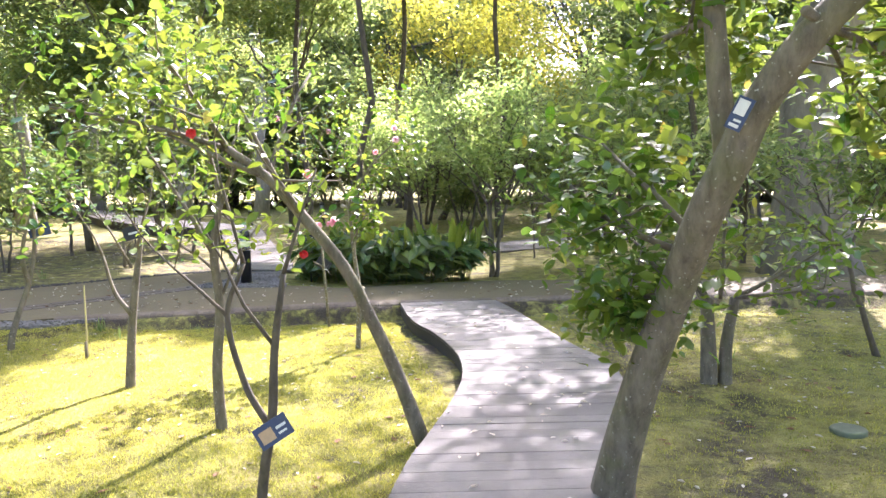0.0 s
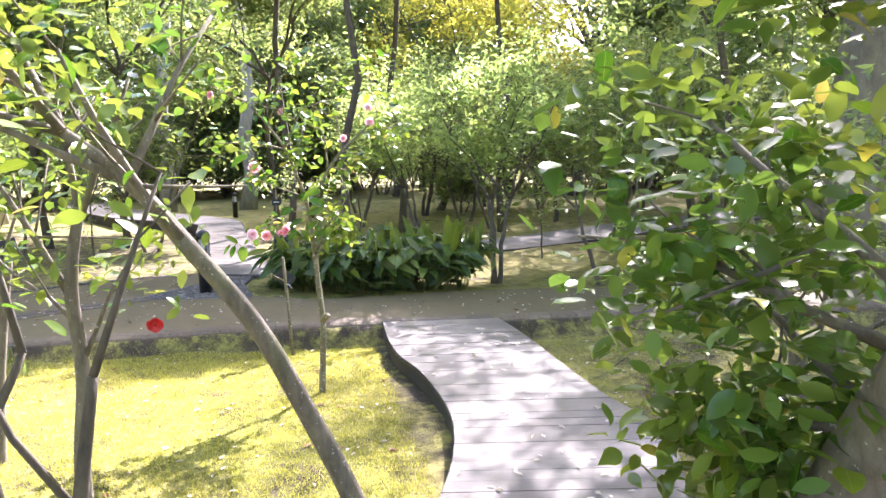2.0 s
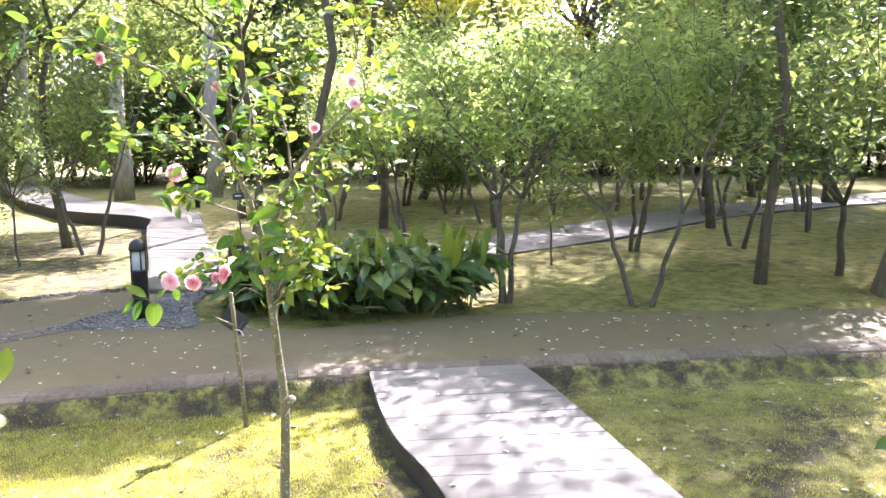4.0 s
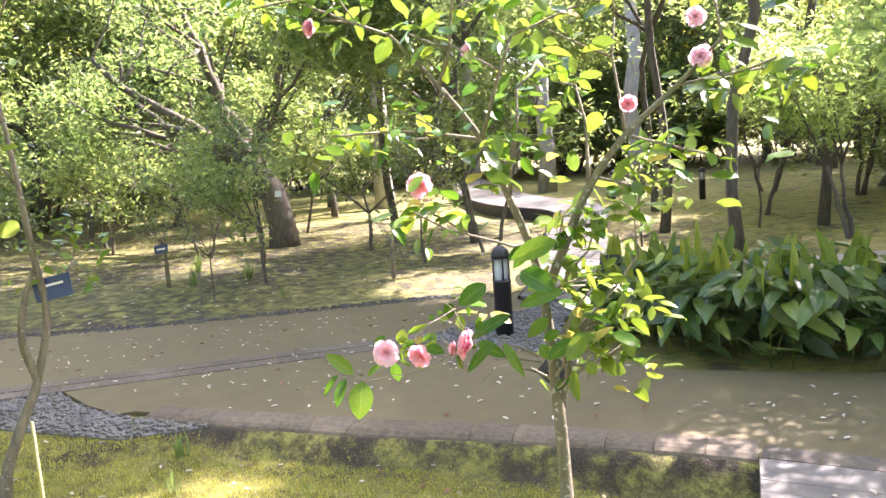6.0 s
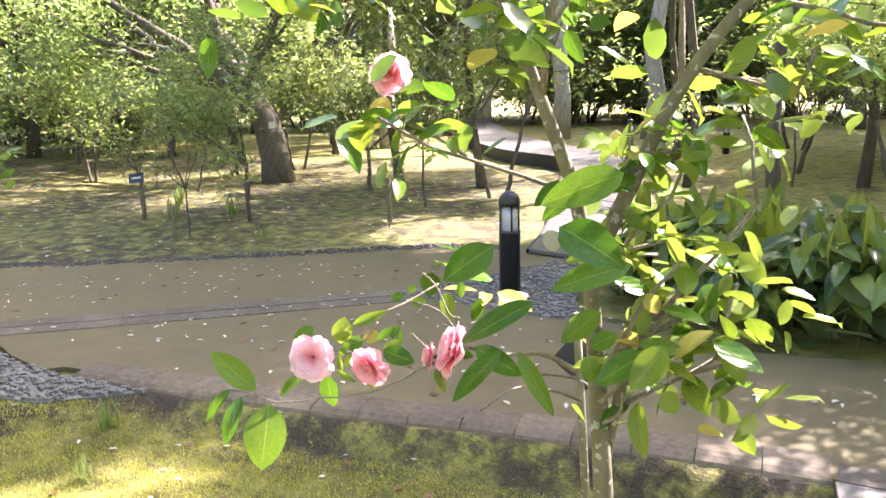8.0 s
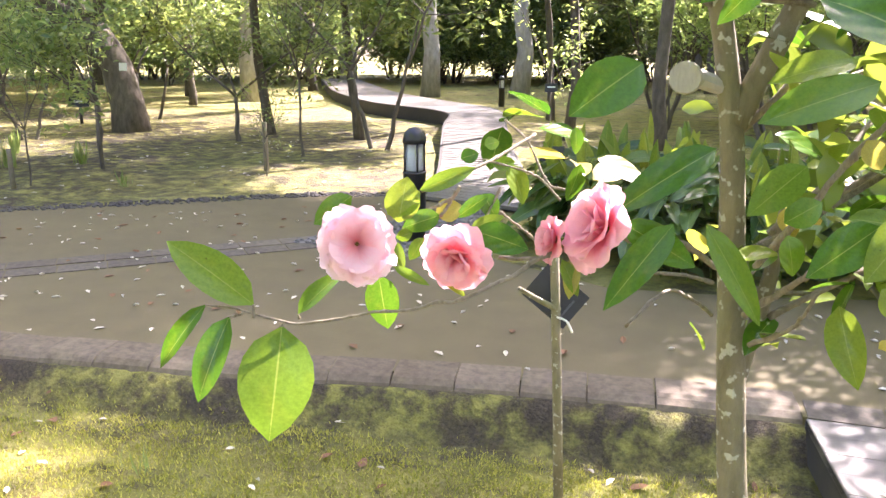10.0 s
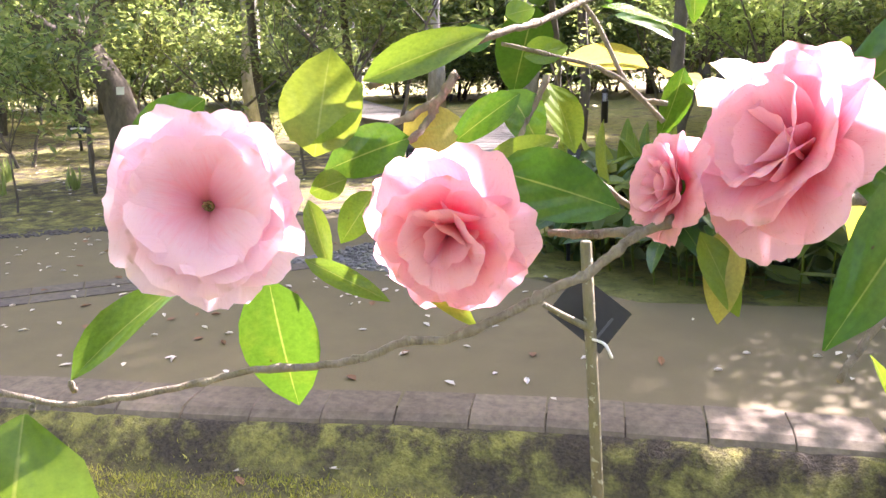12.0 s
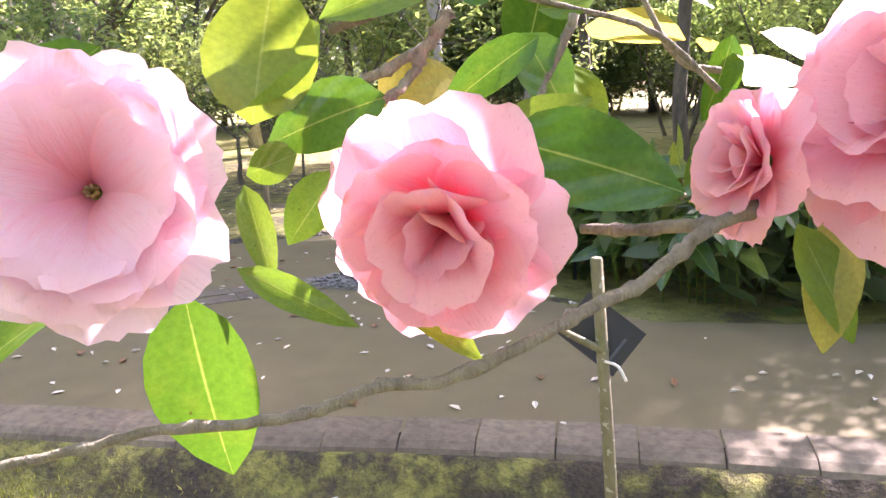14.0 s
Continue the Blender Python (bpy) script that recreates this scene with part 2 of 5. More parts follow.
DRY = solid("dry_brown_leaf", (0.20, 0.10, 0.045), 0.8, 60, 0.4)
RED = solid("red_petal", (0.62, 0.03, 0.03), 0.5, 60, 0.2)


def petal_material(name, inner, outer, fleck=0.0):
    m, nt, b = material(name)
    uv = nt.nodes.new("ShaderNodeTexCoord")
    sep = nt.nodes.new("ShaderNodeSeparateXYZ")
    nt.links.new(uv.outputs["UV"], sep.inputs[0])
    mp = add(nt, "ShaderNodeMapping", Scale=(14, 1.5, 1))
    nt.links.new(uv.outputs["UV"], mp.inputs["Vector"])
    veins = noise_tex(nt, 2.0, 4, 0.6, mp.outputs[0])
    along = nt.nodes.new("ShaderNodeMath")
    along.operation = "MULTIPLY_ADD"
    nt.links.new(veins.outputs["Fac"], along.inputs[0])
    along.inputs[1].default_value = 0.5
    nt.links.new(sep.outputs["Y"], along.inputs[2])
    c = ramp(nt, along.outputs[0], [(0.35, inner), (0.75, tuple((i + o) / 2 for i, o in zip(inner, outer))), (1.1, outer)])
    if fleck:
        f = noise_tex(nt, 9, 3, 0.7, mp.outputs[0])
        c = mix(nt, ramp(nt, f.outputs["Fac"], [(0.62, (0, 0, 0)), (0.68, (fleck, fleck, fleck))]), c, (0.66, 0.14, 0.20))
    bruise = noise_tex(nt, 55, 3, 0.6, uv.outputs["Object"])
    worn = mix(nt, 1.0, ramp(nt, bruise.outputs["Fac"], [(0.66, (0, 0, 0)), (0.74, (0.6, 0.6, 0.6))]), ramp(nt, sep.outputs["Y"], [(0.75, (0, 0, 0)), (1.0, (1, 1, 1))]), "MULTIPLY")
    c = mix(nt, worn, c, (0.45, 0.26, 0.13))
    nt.links.new(c, b.inputs["Base Color"])
    b.inputs["Roughness"].default_value = 0.55
    bump(nt, b, veins.outputs["Fac"], 0.45, 0.002)
    t = nt.nodes.new("ShaderNodeBsdfTranslucent")
    nt.links.new(c, t.inputs["Color"])
    ms = nt.nodes.new("ShaderNodeMixShader")
    ms.inputs[0].default_value = 0.48
    nt.links.new(b.outputs[0], ms.inputs[1])
    nt.links.new(t.outputs[0], ms.inputs[2])
    nt.links.new(ms.outputs[0], nt.nodes["Material Output"].inputs["Surface"])
    return m


PINK = petal_material("pale_pink_petal", (0.92, 0.37, 0.47), (0.93, 0.67, 0.76), 0.3)
CORAL = petal_material("coral_pink_petal", (0.90, 0.21, 0.31), (0.92, 0.54, 0.63), 0.7)
STAMEN = solid("brown_stamen", (0.42, 0.26, 0.10), 0.7, 80, 0.3)
m_glass, nt_g, b_g = material("clear_lamp_glass")
b_g.inputs["Transmission Weight"].default_value, b_g.inputs["Roughness"].default_value = 1.0, 0.05
GLASS = m_glass
# ---- building tools ----
class Soup:
    """Vertices and faces gathered for one mesh."""

    def __init__(self):
        self.v, self.f, self.uv = [], [], []

    def tube(self, pts, radii, sides=8, cap=True):
        pts = [Vector(p) for p in pts]
        base, ref = len(self.v), Vector((0.31, 0.95, 0.07))
        for i, p in enumerate(pts):
            d = (pts[min(i + 1, len(pts) - 1)] - pts[max(i - 1, 0)]).normalized()
            a = d.cross(ref)
            a = a.normalized() if a.length > 1e-3 else Vector((1, 0, 0))
            b = d.cross(a)
            for k in range(sides):
                w = 2 * math.pi * k / sides
                self.v.append(p + (a * math.cos(w) + b * math.sin(w)) * radii[i])
        for i in range(len(pts) - 1):
            for k in range(sides):
                q, r = base + i * sides, (k + 1) % sides
                self.f.append((q + k, q + r, q + sides + r, q + sides + k))
        if cap:
            e = base + (len(pts) - 1) * sides
            self.f.append(tuple(range(e, e + sides)))
            self.f.append(tuple(range(base + sides - 1, base - 1, -1)))

    def box(self, lo, hi, m=None):
        b = len(self.v)
        for z in (lo[2], hi[2]):
            for x, y in ((lo[0], lo[1]), (hi[0], lo[1]), (hi[0], hi[1]), (lo[0], hi[1])):
                p = Vector((x, y, z))
                self.v.append(m @ p if m else p)
        self.f += [tuple(b + i for i in q) for q in ((3, 2, 1, 0), (4, 5, 6, 7), (0, 1, 5, 4), (1, 2, 6, 5), (2, 3, 7, 6), (3, 0, 4, 7))]

    def mesh(self, name, mat, smooth=True):
        me = bpy.data.meshes.new(name)
        me.from_pydata([tuple(p) for p in self.v], [], self.f)
        me.materials.append(mat)
        if smooth:
            me.shade_smooth()
        me.update()
        return me


def part(name, me, parent=None, label="", m=None):
    ob = new(name, me)
    if parent is not None:
        ob.parent = parent
    if m is not None:
        ob.matrix_local = m
    if label:
        ob["label"] = label
    return ob


def thing(name, m, label, category, group="", kind=""):
    ob = new(name)
    ob.empty_display_size = 0.1
    ob.matrix_world = m
    return tagged(ob, label, category, group, kind)


def wander(a, b, n, amount, rng):
    """A crooked line from a to b."""
    a, b = Vector(a), Vector(b)
    out, off = [], Vector((0, 0, 0))
    for i in range(n + 1):
        t = i / n
        if 0 < i < n:
            off = off * 0.7 + Vector((rng.uniform(-1, 1), rng.uniform(-1, 1), rng.uniform(-0.5, 0.5))) * amount
        out.append(a.lerp(b, t) + off * math.sin(math.pi * t) ** 0.5)
    return out


def leaf_cloud(name, mat, spots, size, per, spread, seed, detail=False, droop=0.25, slim=0.42):
    """Leaves round each spot of a crown, as one mesh of single leaves."""
    r = np.random.default_rng(seed)
    spots = np.array([tuple(s) for s in spots])
    n = len(spots) * per
    c = np.repeat(spots, per, 0) + r.normal(0, 1, (n, 3)) * np.array([spread, spread, spread * 0.75])
    d = r.normal(0, 1, (n, 3))
    d[:, 2] = d[:, 2] * 0.5 - droop
    d /= np.linalg.norm(d, axis=1)[:, None]
    up = r.normal(0, 0.5, (n, 3)) + np.array([0, 0, 1.0])
    s = np.cross(d, up)
    s /= np.linalg.norm(s, axis=1)[:, None] + 1e-9
    w = np.cross(s, d)
    L = (size * r.uniform(0.6, 1.25, n))[:, None]
    B, T = c - d * L * 0.5, c + d * L * 0.5 - w * L * 0.12
    W = L * slim * 0.5
    if detail:
        rows = [(c + d * L * at, W * wide) for at, wide in ((-0.34, 0.60), (-0.12, 0.98), (0.12, 0.94), (0.33, 0.56))]
        v = np.stack([B] + [q for p, wd in rows for q in (p + s * wd + w * L * 0.05, p, p - s * wd + w * L * 0.05)] + [T], 1)
        quads = [(0, 2, 1), (0, 3, 2), (10, 11, 13), (11, 12, 13)]
        for q in (1, 4, 7):
            quads += [(q, q + 1, q + 4, q + 3), (q + 1, q + 2, q + 5, q + 4)]
        k = 14
    else:
        v = np.stack([B, c + s * W + w * L * 0.06, T, c - s * W + w * L * 0.06], 1)
        quads, k = [(0, 3, 2), (0, 2, 1)], 4
    idx = np.arange(n) * k
    loops = np.concatenate([np.stack([idx + q for q in face], 1) for face in quads], 1)
    me = bpy.data.meshes.new(name)
    me.vertices.add(n * k)
    me.vertices.foreach_set("co", v.reshape(-1).astype(np.float32))
    lens = np.array([len(f) for f in quads])
    me.loops.add(loops.size)
    me.loops.foreach_set("vertex_index", loops.reshape(-1).astype(np.int32))
    allens = np.tile(lens, n)
    me.polygons.add(len(allens))
    me.polygons.foreach_set("loop_start", np.concatenate([[0], np.cumsum(allens)[:-1]]).astype(np.int32))
    me.materials.append(mat)
    me.update(calc_edges=True)
    me.validate()
    if detail:
        me.shade_smooth()
    return me


def branchy(soup, start, end, radius, rng, levels, spots, spread=0.55, kids=(3, 5), crook=0.06, sides=7):
    """A limb that forks; the ends and outer stretches of its twigs become spots for leaves."""
    length = (Vector(end) - Vector(start)).length
    n = max(3, int(length / 0.35)) if levels else 3
    line = wander(start, end, min(n, 9), crook * length / 2, rng)
    soup.tube(line, [max(0.004, radius * (1 - 0.62 * i / (len(line) - 1))) for i in range(len(line))], sides)
    if levels == 0:
        spots += [line[-1], line[-2], line[-2].lerp(line[-1], 0.5)]
        return
    for k in range(rng.randint(*kids)):
        t = rng.uniform(0.4, 1.0) if k else 1.0
        j = min(len(line) - 1, int(t * (len(line) - 1)))
        d = (Vector(end) - Vector(start)).normalized()
        side = Vector((rng.gauss(0, 1), rng.gauss(0, 1), rng.gauss(0.25, 0.6))).normalized()
        way = (d * rng.uniform(0.3, 0.9) + side * rng.uniform(0.5, 1.0)).normalized()
        r2 = radius * (1 - 0.62 * j / (len(line) - 1)) * rng.uniform(0.45, 0.7)
        branchy(soup, line[j], line[j] + way * length * spread * rng.uniform(0.7, 1.25), r2, rng, levels - 1, spots, spread, kids, crook, max(4, sides - 2))


def grow_tree(name, label, category, seed, height, radius, stems, leaf, size, per, bark, levels=2, reach=0.5, fork=0.45, lean=(0, 0), spread=0.2, detail=False, group="", droop=0.25):
    """A tree at the origin: tapered crooked stems that fork into limbs and twigs, and a crown of single leaves."""
    rng = random.Random(seed)
    top = thing(name, pose(0, 0, 0), label, category, group)
    spots, soup = [], Soup()
    for s in range(stems):
        a = rng.uniform(0, 6.28)
        foot = Vector((math.cos(a), math.sin(a), 0)) * (0.0 if stems == 1 else radius * 2.2)
        tip = foot + Vector((lean[0] + math.cos(a) * 0.12 * height * (stems > 1), lean[1] + math.sin(a) * 0.12 * height * (stems > 1), height * fork))
        line = wander(foot - Vector((0, 0, 0.1)), tip, 6, 0.035 * height * fork, rng)
        soup.tube(line, [radius * (1.25 if i == 0 else 1 - 0.4 * i / 6) for i in range(7)], 9)
        for k in range(rng.randint(3, 5) if stems == 1 else rng.randint(2, 3)):
            w = 6.28 * k / 4 + rng.uniform(-0.6, 0.6)
            rise = rng.uniform(0.35, 1.0)
            end = tip + Vector((math.cos(w) * reach * height * (1.15 - rise * 0.6), math.sin(w) * reach * height * (1.15 - rise * 0.6), height * (1 - fork) * rise))
            branchy(soup, line[-1], end, radius * 0.55, rng, levels, spots)
    part("trunk", soup.mesh("trunk", bark), top)
    part("crown", leaf_cloud("crown", leaf, spots, size, per, spread, seed, detail, droop), top)
    return top


def put(ob, x, y, z=0.0, turn=0.0, scale=1.0, label="", tall=1.0):
    c = copy_thing(ob, Matrix.LocRotScale((x, y, z), Euler((0, 0, radians(turn))), (scale, scale, scale * tall)))
    if label:
        c["label"] = label
    return c


def along(pts, step):
    """Points at even steps along a polyline."""
    pts = [Vector((*p, 0)) for p in pts]
    out, carry = [pts[0]], 0.0
    for a, b in zip(pts, pts[1:]):
        L = (b - a).length
        s = step - carry
        while s <= L:
            out.append(a.lerp(b, s / L))
            s += step
        carry = L - (s - step)
    return out


def smooth_line(pts, n=8):
    """A Catmull-Rom curve through plan points."""
    p = [Vector(q) for q in pts]
    p = [p[0] * 2 - p[1]] + p + [p[-1] * 2 - p[-2]]
    out = []
    for i in range(1, len(p) - 2):
        for k in range(n):
            t = k / n
            a, b, c, d = p[i - 1 : i + 3]
            out.append(0.5 * ((2 * b) + (c - a) * t + (2 * a - 5 * b + 4 * c - d) * t * t + (3 * b - a - 3 * c + d) * t ** 3))
    return [tuple(q) for q in out] + [tuple(p[-2])]


def resample(pts, n):
    """n + 1 points at even shares of the length of a plan line."""
    p = np.array(pts, float)
    s = np.concatenate([[0], np.cumsum(np.linalg.norm(np.diff(p, axis=0), axis=1))])
    u = np.linspace(0, s[-1], n + 1)
    return np.stack([np.interp(u, s, p[:, 0]), np.interp(u, s, p[:, 1])], 1)
# ---- ground, paths, deck and kerb ----
KERB_L = [(-4.7, 7.66), (-3.9, 7.88), (-2.8, 8.2), (-2.17, 8.43), (-1.36, 8.68), (-0.53, 8.88)]
KERB_R = [(0.72, 9.07), (1.5, 9.22), (2.3, 9.34), (3.0, 9.46), (6.0, 9.8), (13.0, 10.4)]
NEAR_EDGE = [(-60, -20.0), (-14, 0.8), (-8.5, 4.8), (-7.0, 5.6), (-5.45, 6.75), (-4.35, 7.15)] + KERB_L[1:] + KERB_R + [(60, 12.0)]


def kerb_y(x):
    return np.interp(x, [p[0] for p in NEAR_EDGE], [p[1] for p in NEAR_EDGE])


def ground_z(X, Y):
    """Height of the ground: a low lawn that falls towards the foot of the kerb, slightly higher woodland floor beyond the path."""
    gap = kerb_y(X) - 0.02 - Y
    low = np.clip(gap / 0.12, 0, 1)
    bumps = np.zeros_like(X)
    for k, (f, a) in enumerate(((0.9, 0.025), (2.3, 0.016), (5.7, 0.011), (13.0, 0.006))):
        bumps += a * np.sin(f * X + 1.3 * k + 0.7 * np.sin(f * 0.6 * Y)) * np.cos(f * 0.9 * Y + k + 0.6 * np.sin(0.7 * f * X))
    dip = 0.06 * low * np.clip(1 - gap / 0.9, 0, 1) * np.clip((X + 3.9) / 0.8, 0, 1)
    beyond = np.clip((Y - kerb_y(X)) / 3.6 - 0.75, 0, 1)
    return -0.035 - 0.095 * low - dip + bumps * np.where(gap > 0, low, beyond) + 0.05 * beyond


def build_ground():
    """One sheet to the horizon."""
    xs = np.concatenate([-np.geomspace(600, 22, 14), np.arange(-20, -5, 0.14), np.arange(-4.9, 2.6, 0.07), np.arange(2.7, 9, 0.14), np.geomspace(10, 600, 14)])
    ys = np.concatenate([-np.geomspace(600, 8, 12), np.arange(-6, 2, 0.14), np.arange(2.0, 9.6, 0.07), np.arange(9.7, 27, 0.14), np.geomspace(29, 900, 14)])
    X, Y = np.meshgrid(xs, ys)
    Z = ground_z(X, Y)
    me = bpy.data.meshes.new("ground")
    nx, ny = len(xs), len(ys)
    i = (np.arange(ny - 1)[:, None] * nx + np.arange(nx - 1)[None, :]).reshape(-1)
    me.from_pydata(np.stack([X, Y, Z], -1).reshape(-1, 3).tolist(), [], np.stack([i, i + 1, i + nx + 1, i + nx], 1).tolist())
    me.materials.append(MOSS)
    gap = kerb_y(X) - Y
    soil = np.where(gap > -0.2, np.clip(0.85 - gap / 0.5, 0, 1), 0) * (X > -4.5)
    soil = np.maximum(soil, 0.8 * np.clip(1 - np.abs(X - 2.2 - 0.35 * np.sin(1.7 * Y) - 0.15 * np.sin(4.1 * Y)) / (0.45 + 0.2 * np.sin(2.6 * Y)), 0, 1) * (Y < 8.5) * (Y > 3))
    soil = np.maximum(soil, 0.9 * np.clip(1 - np.abs(X - (0.1 - (Y - 7.0) * 0.35)) / 0.35, 0, 1) * (Y < 8.7) * (Y > 4.0))
    # far lawn: patchy soil, spread wide to put its shade into the colour
    worn = 0.62 + 0.3 * np.sin(1.1 * X + 0.8 * np.sin(0.9 * Y)) * np.cos(0.8 * Y + 0.5 * X)
    soil = np.maximum(soil, worn * np.clip((-gap - 1.5) / 0.6, 0, 1) * np.clip((-3.6 - X) / 1.0, 0, 1) * (Y < 20))
    me.attributes.new("soil", "FLOAT", "POINT").data.foreach_set("value", soil.reshape(-1).astype(np.float32))
    me.shade_smooth()
    return tagged(new("ground", me), "yellow-green moss lawn with bare soil patches", "ground", kind="structure")


build_ground()


def slab(name, outline, z, thick, mat, label, category, kind="structure"):
    """A thin flat piece of ground with a plan outline."""
    bm = bmesh.new()
    face = bm.faces.new([bm.verts.new((x, y, z)) for x, y in outline])
    if face.normal.z < 0:
        face.normal_flip()
    r = bmesh.ops.extrude_face_region(bm, geom=[face])
    bmesh.ops.translate(bm, verts=[v for v in r["geom"] if isinstance(v, bmesh.types.BMVert)], vec=(0, 0, -thick))
    bmesh.ops.recalc_face_normals(bm, faces=bm.faces)
    bmesh.ops.triangulate(bm, faces=bm.faces)
    me = bpy.data.meshes.new(name)
    bm.to_mesh(me)
    bm.free()
    me.materials.append(mat)
    return tagged(new(name, me), label, category, kind=kind)


inner_l = [(x - 0.03, y + 0.11) for x, y in KERB_L]
inner_r = [(x - 0.02, y + 0.11) for x, y in KERB_R]
FAR_EDGE = [(13.0, 12.0), (6.0, 11.3), (3.7, 11.06), (2.3, 11.02), (0.63, 10.95), (-0.1, 10.75), (-0.93, 10.42), (-1.64, 10.22), (-2.6, 10.55), (-3.0, 11.4),
            (-3.1, 12.2), (-4.3, 12.5), (-5.0, 12.0), (-6.1, 10.9), (-7.6, 9.5), (-9.0, 8.4), (-14.0, 4.6), (-22.0, -0.4)]
slab("path", [(-22.0, -3.6), (-14.0, 1.5), (-9.0, 5.35), (-6.5, 7.47), (-5.9, 7.8), (-5.25, 7.68), (-4.8, 7.67)] + inner_l + [(-0.54, 8.9), (0.72, 9.1)] + inner_r + FAR_EDGE, 0.0, 0.05, EARTH,
     "olive-brown packed earth garden path with scattered petals", "path")

# kerb of rounded stones along the lawn
kerb = tagged(new("kerb"), "row of rounded brown concrete kerb stones beside the path", "kerb", kind="structure")


def kerb_stone_mesh():
    """A stone 0.28 long with a rounded front top edge."""
    prof = [(0.0, -0.28), (0.0, -0.085), (0.010, -0.050), (0.032, -0.020), (0.065, -0.003), (0.10, 0.004), (0.245, 0.005), (0.25, -0.28)]
    s = Soup()
    ends = []
    for x, inset in ((-0.139, 0.003), (-0.136, 0.0), (0.136, 0.0), (0.139, 0.003)):
        ends.append(len(s.v))
        s.v += [Vector((x, y + (inset if y < 0.1 else 0), z - inset)) for y, z in prof]
    n = len(prof)
    for a, b in zip(ends, ends[1:]):
        s.f += [(a + i, b + i, b + (i + 1) % n, a + (i + 1) % n) for i in range(n)]
    s.f += [tuple(range(ends[0] + n - 1, ends[0] - 1, -1)), tuple(range(ends[-1], ends[-1] + n))]
    return s.mesh("kerb_stone", KERB, False)


stone = kerb_stone_mesh()
rk = random.Random(5)
for line in (list(reversed(KERB_L)), KERB_R):
    pts = along(smooth_line(line), 0.28)
    for a, b in zip(pts, pts[1:]):
        mid, d = (a + b) / 2, (b - a)
        ang = math.degrees(math.atan2(d.y, d.x))
        if abs(ang) > 90:
            ang -= 180
        part("kerb_stone", stone, kerb, m=pose(mid.x, mid.y, rk.uniform(-0.004, 0.003), 0, rk.uniform(-0.6, 0.6), ang + rk.uniform(-0.8, 0.8)))

# border of pavers where the two paths meet
border = tagged(new("paver_border"), "double row of worn grey-brown pavers set flush across the path", "paving", kind="structure")
s = Soup()
s.box((-0.145, -0.085, -0.04), (0.145, 0.085, 0.004))
paver = s.mesh("paver", PAVER, False)
for off in (0.0, 0.18):
    pts = along([(-6.3 - off, 7.35 + off * 0.75), (-5.45 - off, 8.35 + off * 0.6), (-4.6 - off, 9.35 + off * 0.6), (-3.7 - off, 10.45 + off * 0.6)], 0.3)
    for a, b in zip(pts, pts[1:]):
        mid, d = (a + b) / 2, b - a
        part("paver", paver, border, m=pose(mid.x, mid.y, rk.uniform(0.0, 0.003), 0, 0, math.degrees(math.atan2(d.y, d.x)) + rk.uniform(-1, 1)))
pts = along([(x - 0.04, y + 0.19) for x, y in ((-0.5, 8.86), (0.8, 9.06))], 0.3)
for a, b in zip(pts, pts[1:]):
    mid, d = (a + b) / 2, b - a
    part("paver", paver, border, m=pose(mid.x, mid.y - 0.08, 0.001, 0, 0, math.degrees(math.atan2(d.y, d.x))))


def deck(name, left, right, board, z, label, singles, drop=0.12, rise=0.0, over=1.0):
    """A deck of cross boards between two curved edges, with a dark skirt on either side."""
    L, R = smooth_line(left), smooth_line(right)
    mid = [((a[0] + b[0]) / 2, (a[1] + b[1]) / 2) for a, b in zip(resample(L, 120), resample(R, 120))]
    n = int(sum(math.dist(a, b) for a, b in zip(mid, mid[1:])) / board)
    L, R = resample(L, n), resample(R, n)
    top = tagged(new(name), label, "boardwalk", kind="structure")
    rest = Soup()
    rr = random.Random(3)
    level = [z + rise * (lambda u: u * u * (3 - 2 * u))(min(1.0, i / (n * over))) for i in range(n + 1)]
    for i in range(n):
        g = 0.010
        q = [L[i] * (1 - g) + L[i + 1] * g, R[i] * (1 - g) + R[i + 1] * g, R[i] * g + R[i + 1] * (1 - g), L[i] * g + L[i + 1] * (1 - g)]
        dz = (level[i] + level[i + 1]) / 2 + rr.uniform(-0.002, 0.002)
        s = Soup() if i < singles else rest
        o = Vector((*((q[0] + q[2]) / 2), dz)) if i < singles else Vector((0, 0, 0))
        b = len(s.v)
        c = (q[0] + q[2]) / 2
        for inset, h in ((0.0, -0.035), (0.0, -0.004), (0.004, 0.0)):
            for p in q:
                d = (c - p) / np.linalg.norm(c - p) * inset
                s.v.append(Vector((p[0] + d[0], p[1] + d[1], dz + h)) - o)
        for k in (0, 4):
            s.f += [(b + k + j, b + k + (j + 1) % 4, b + k + 4 + (j + 1) % 4, b + k + 4 + j) for j in range(4)]
        s.f += [(b + 8, b + 9, b + 10, b + 11), (b + 3, b + 2, b + 1, b)]
        if i < singles:
            part("board", s.mesh("board", BOARD, False), top, m=Matrix.Translation(o))
    if rest.v:
        tagged(part("board_run", rest.mesh("board_run", BOARD, False), top), kind="stuff")
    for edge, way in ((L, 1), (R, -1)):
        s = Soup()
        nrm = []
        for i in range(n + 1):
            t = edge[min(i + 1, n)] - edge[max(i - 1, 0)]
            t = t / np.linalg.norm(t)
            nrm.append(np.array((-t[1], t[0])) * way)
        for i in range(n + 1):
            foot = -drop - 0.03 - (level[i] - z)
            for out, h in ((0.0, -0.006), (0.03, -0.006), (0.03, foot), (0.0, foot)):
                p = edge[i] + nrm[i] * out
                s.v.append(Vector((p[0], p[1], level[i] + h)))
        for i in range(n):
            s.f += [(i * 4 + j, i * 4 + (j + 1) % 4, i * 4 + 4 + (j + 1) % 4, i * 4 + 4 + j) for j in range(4)]
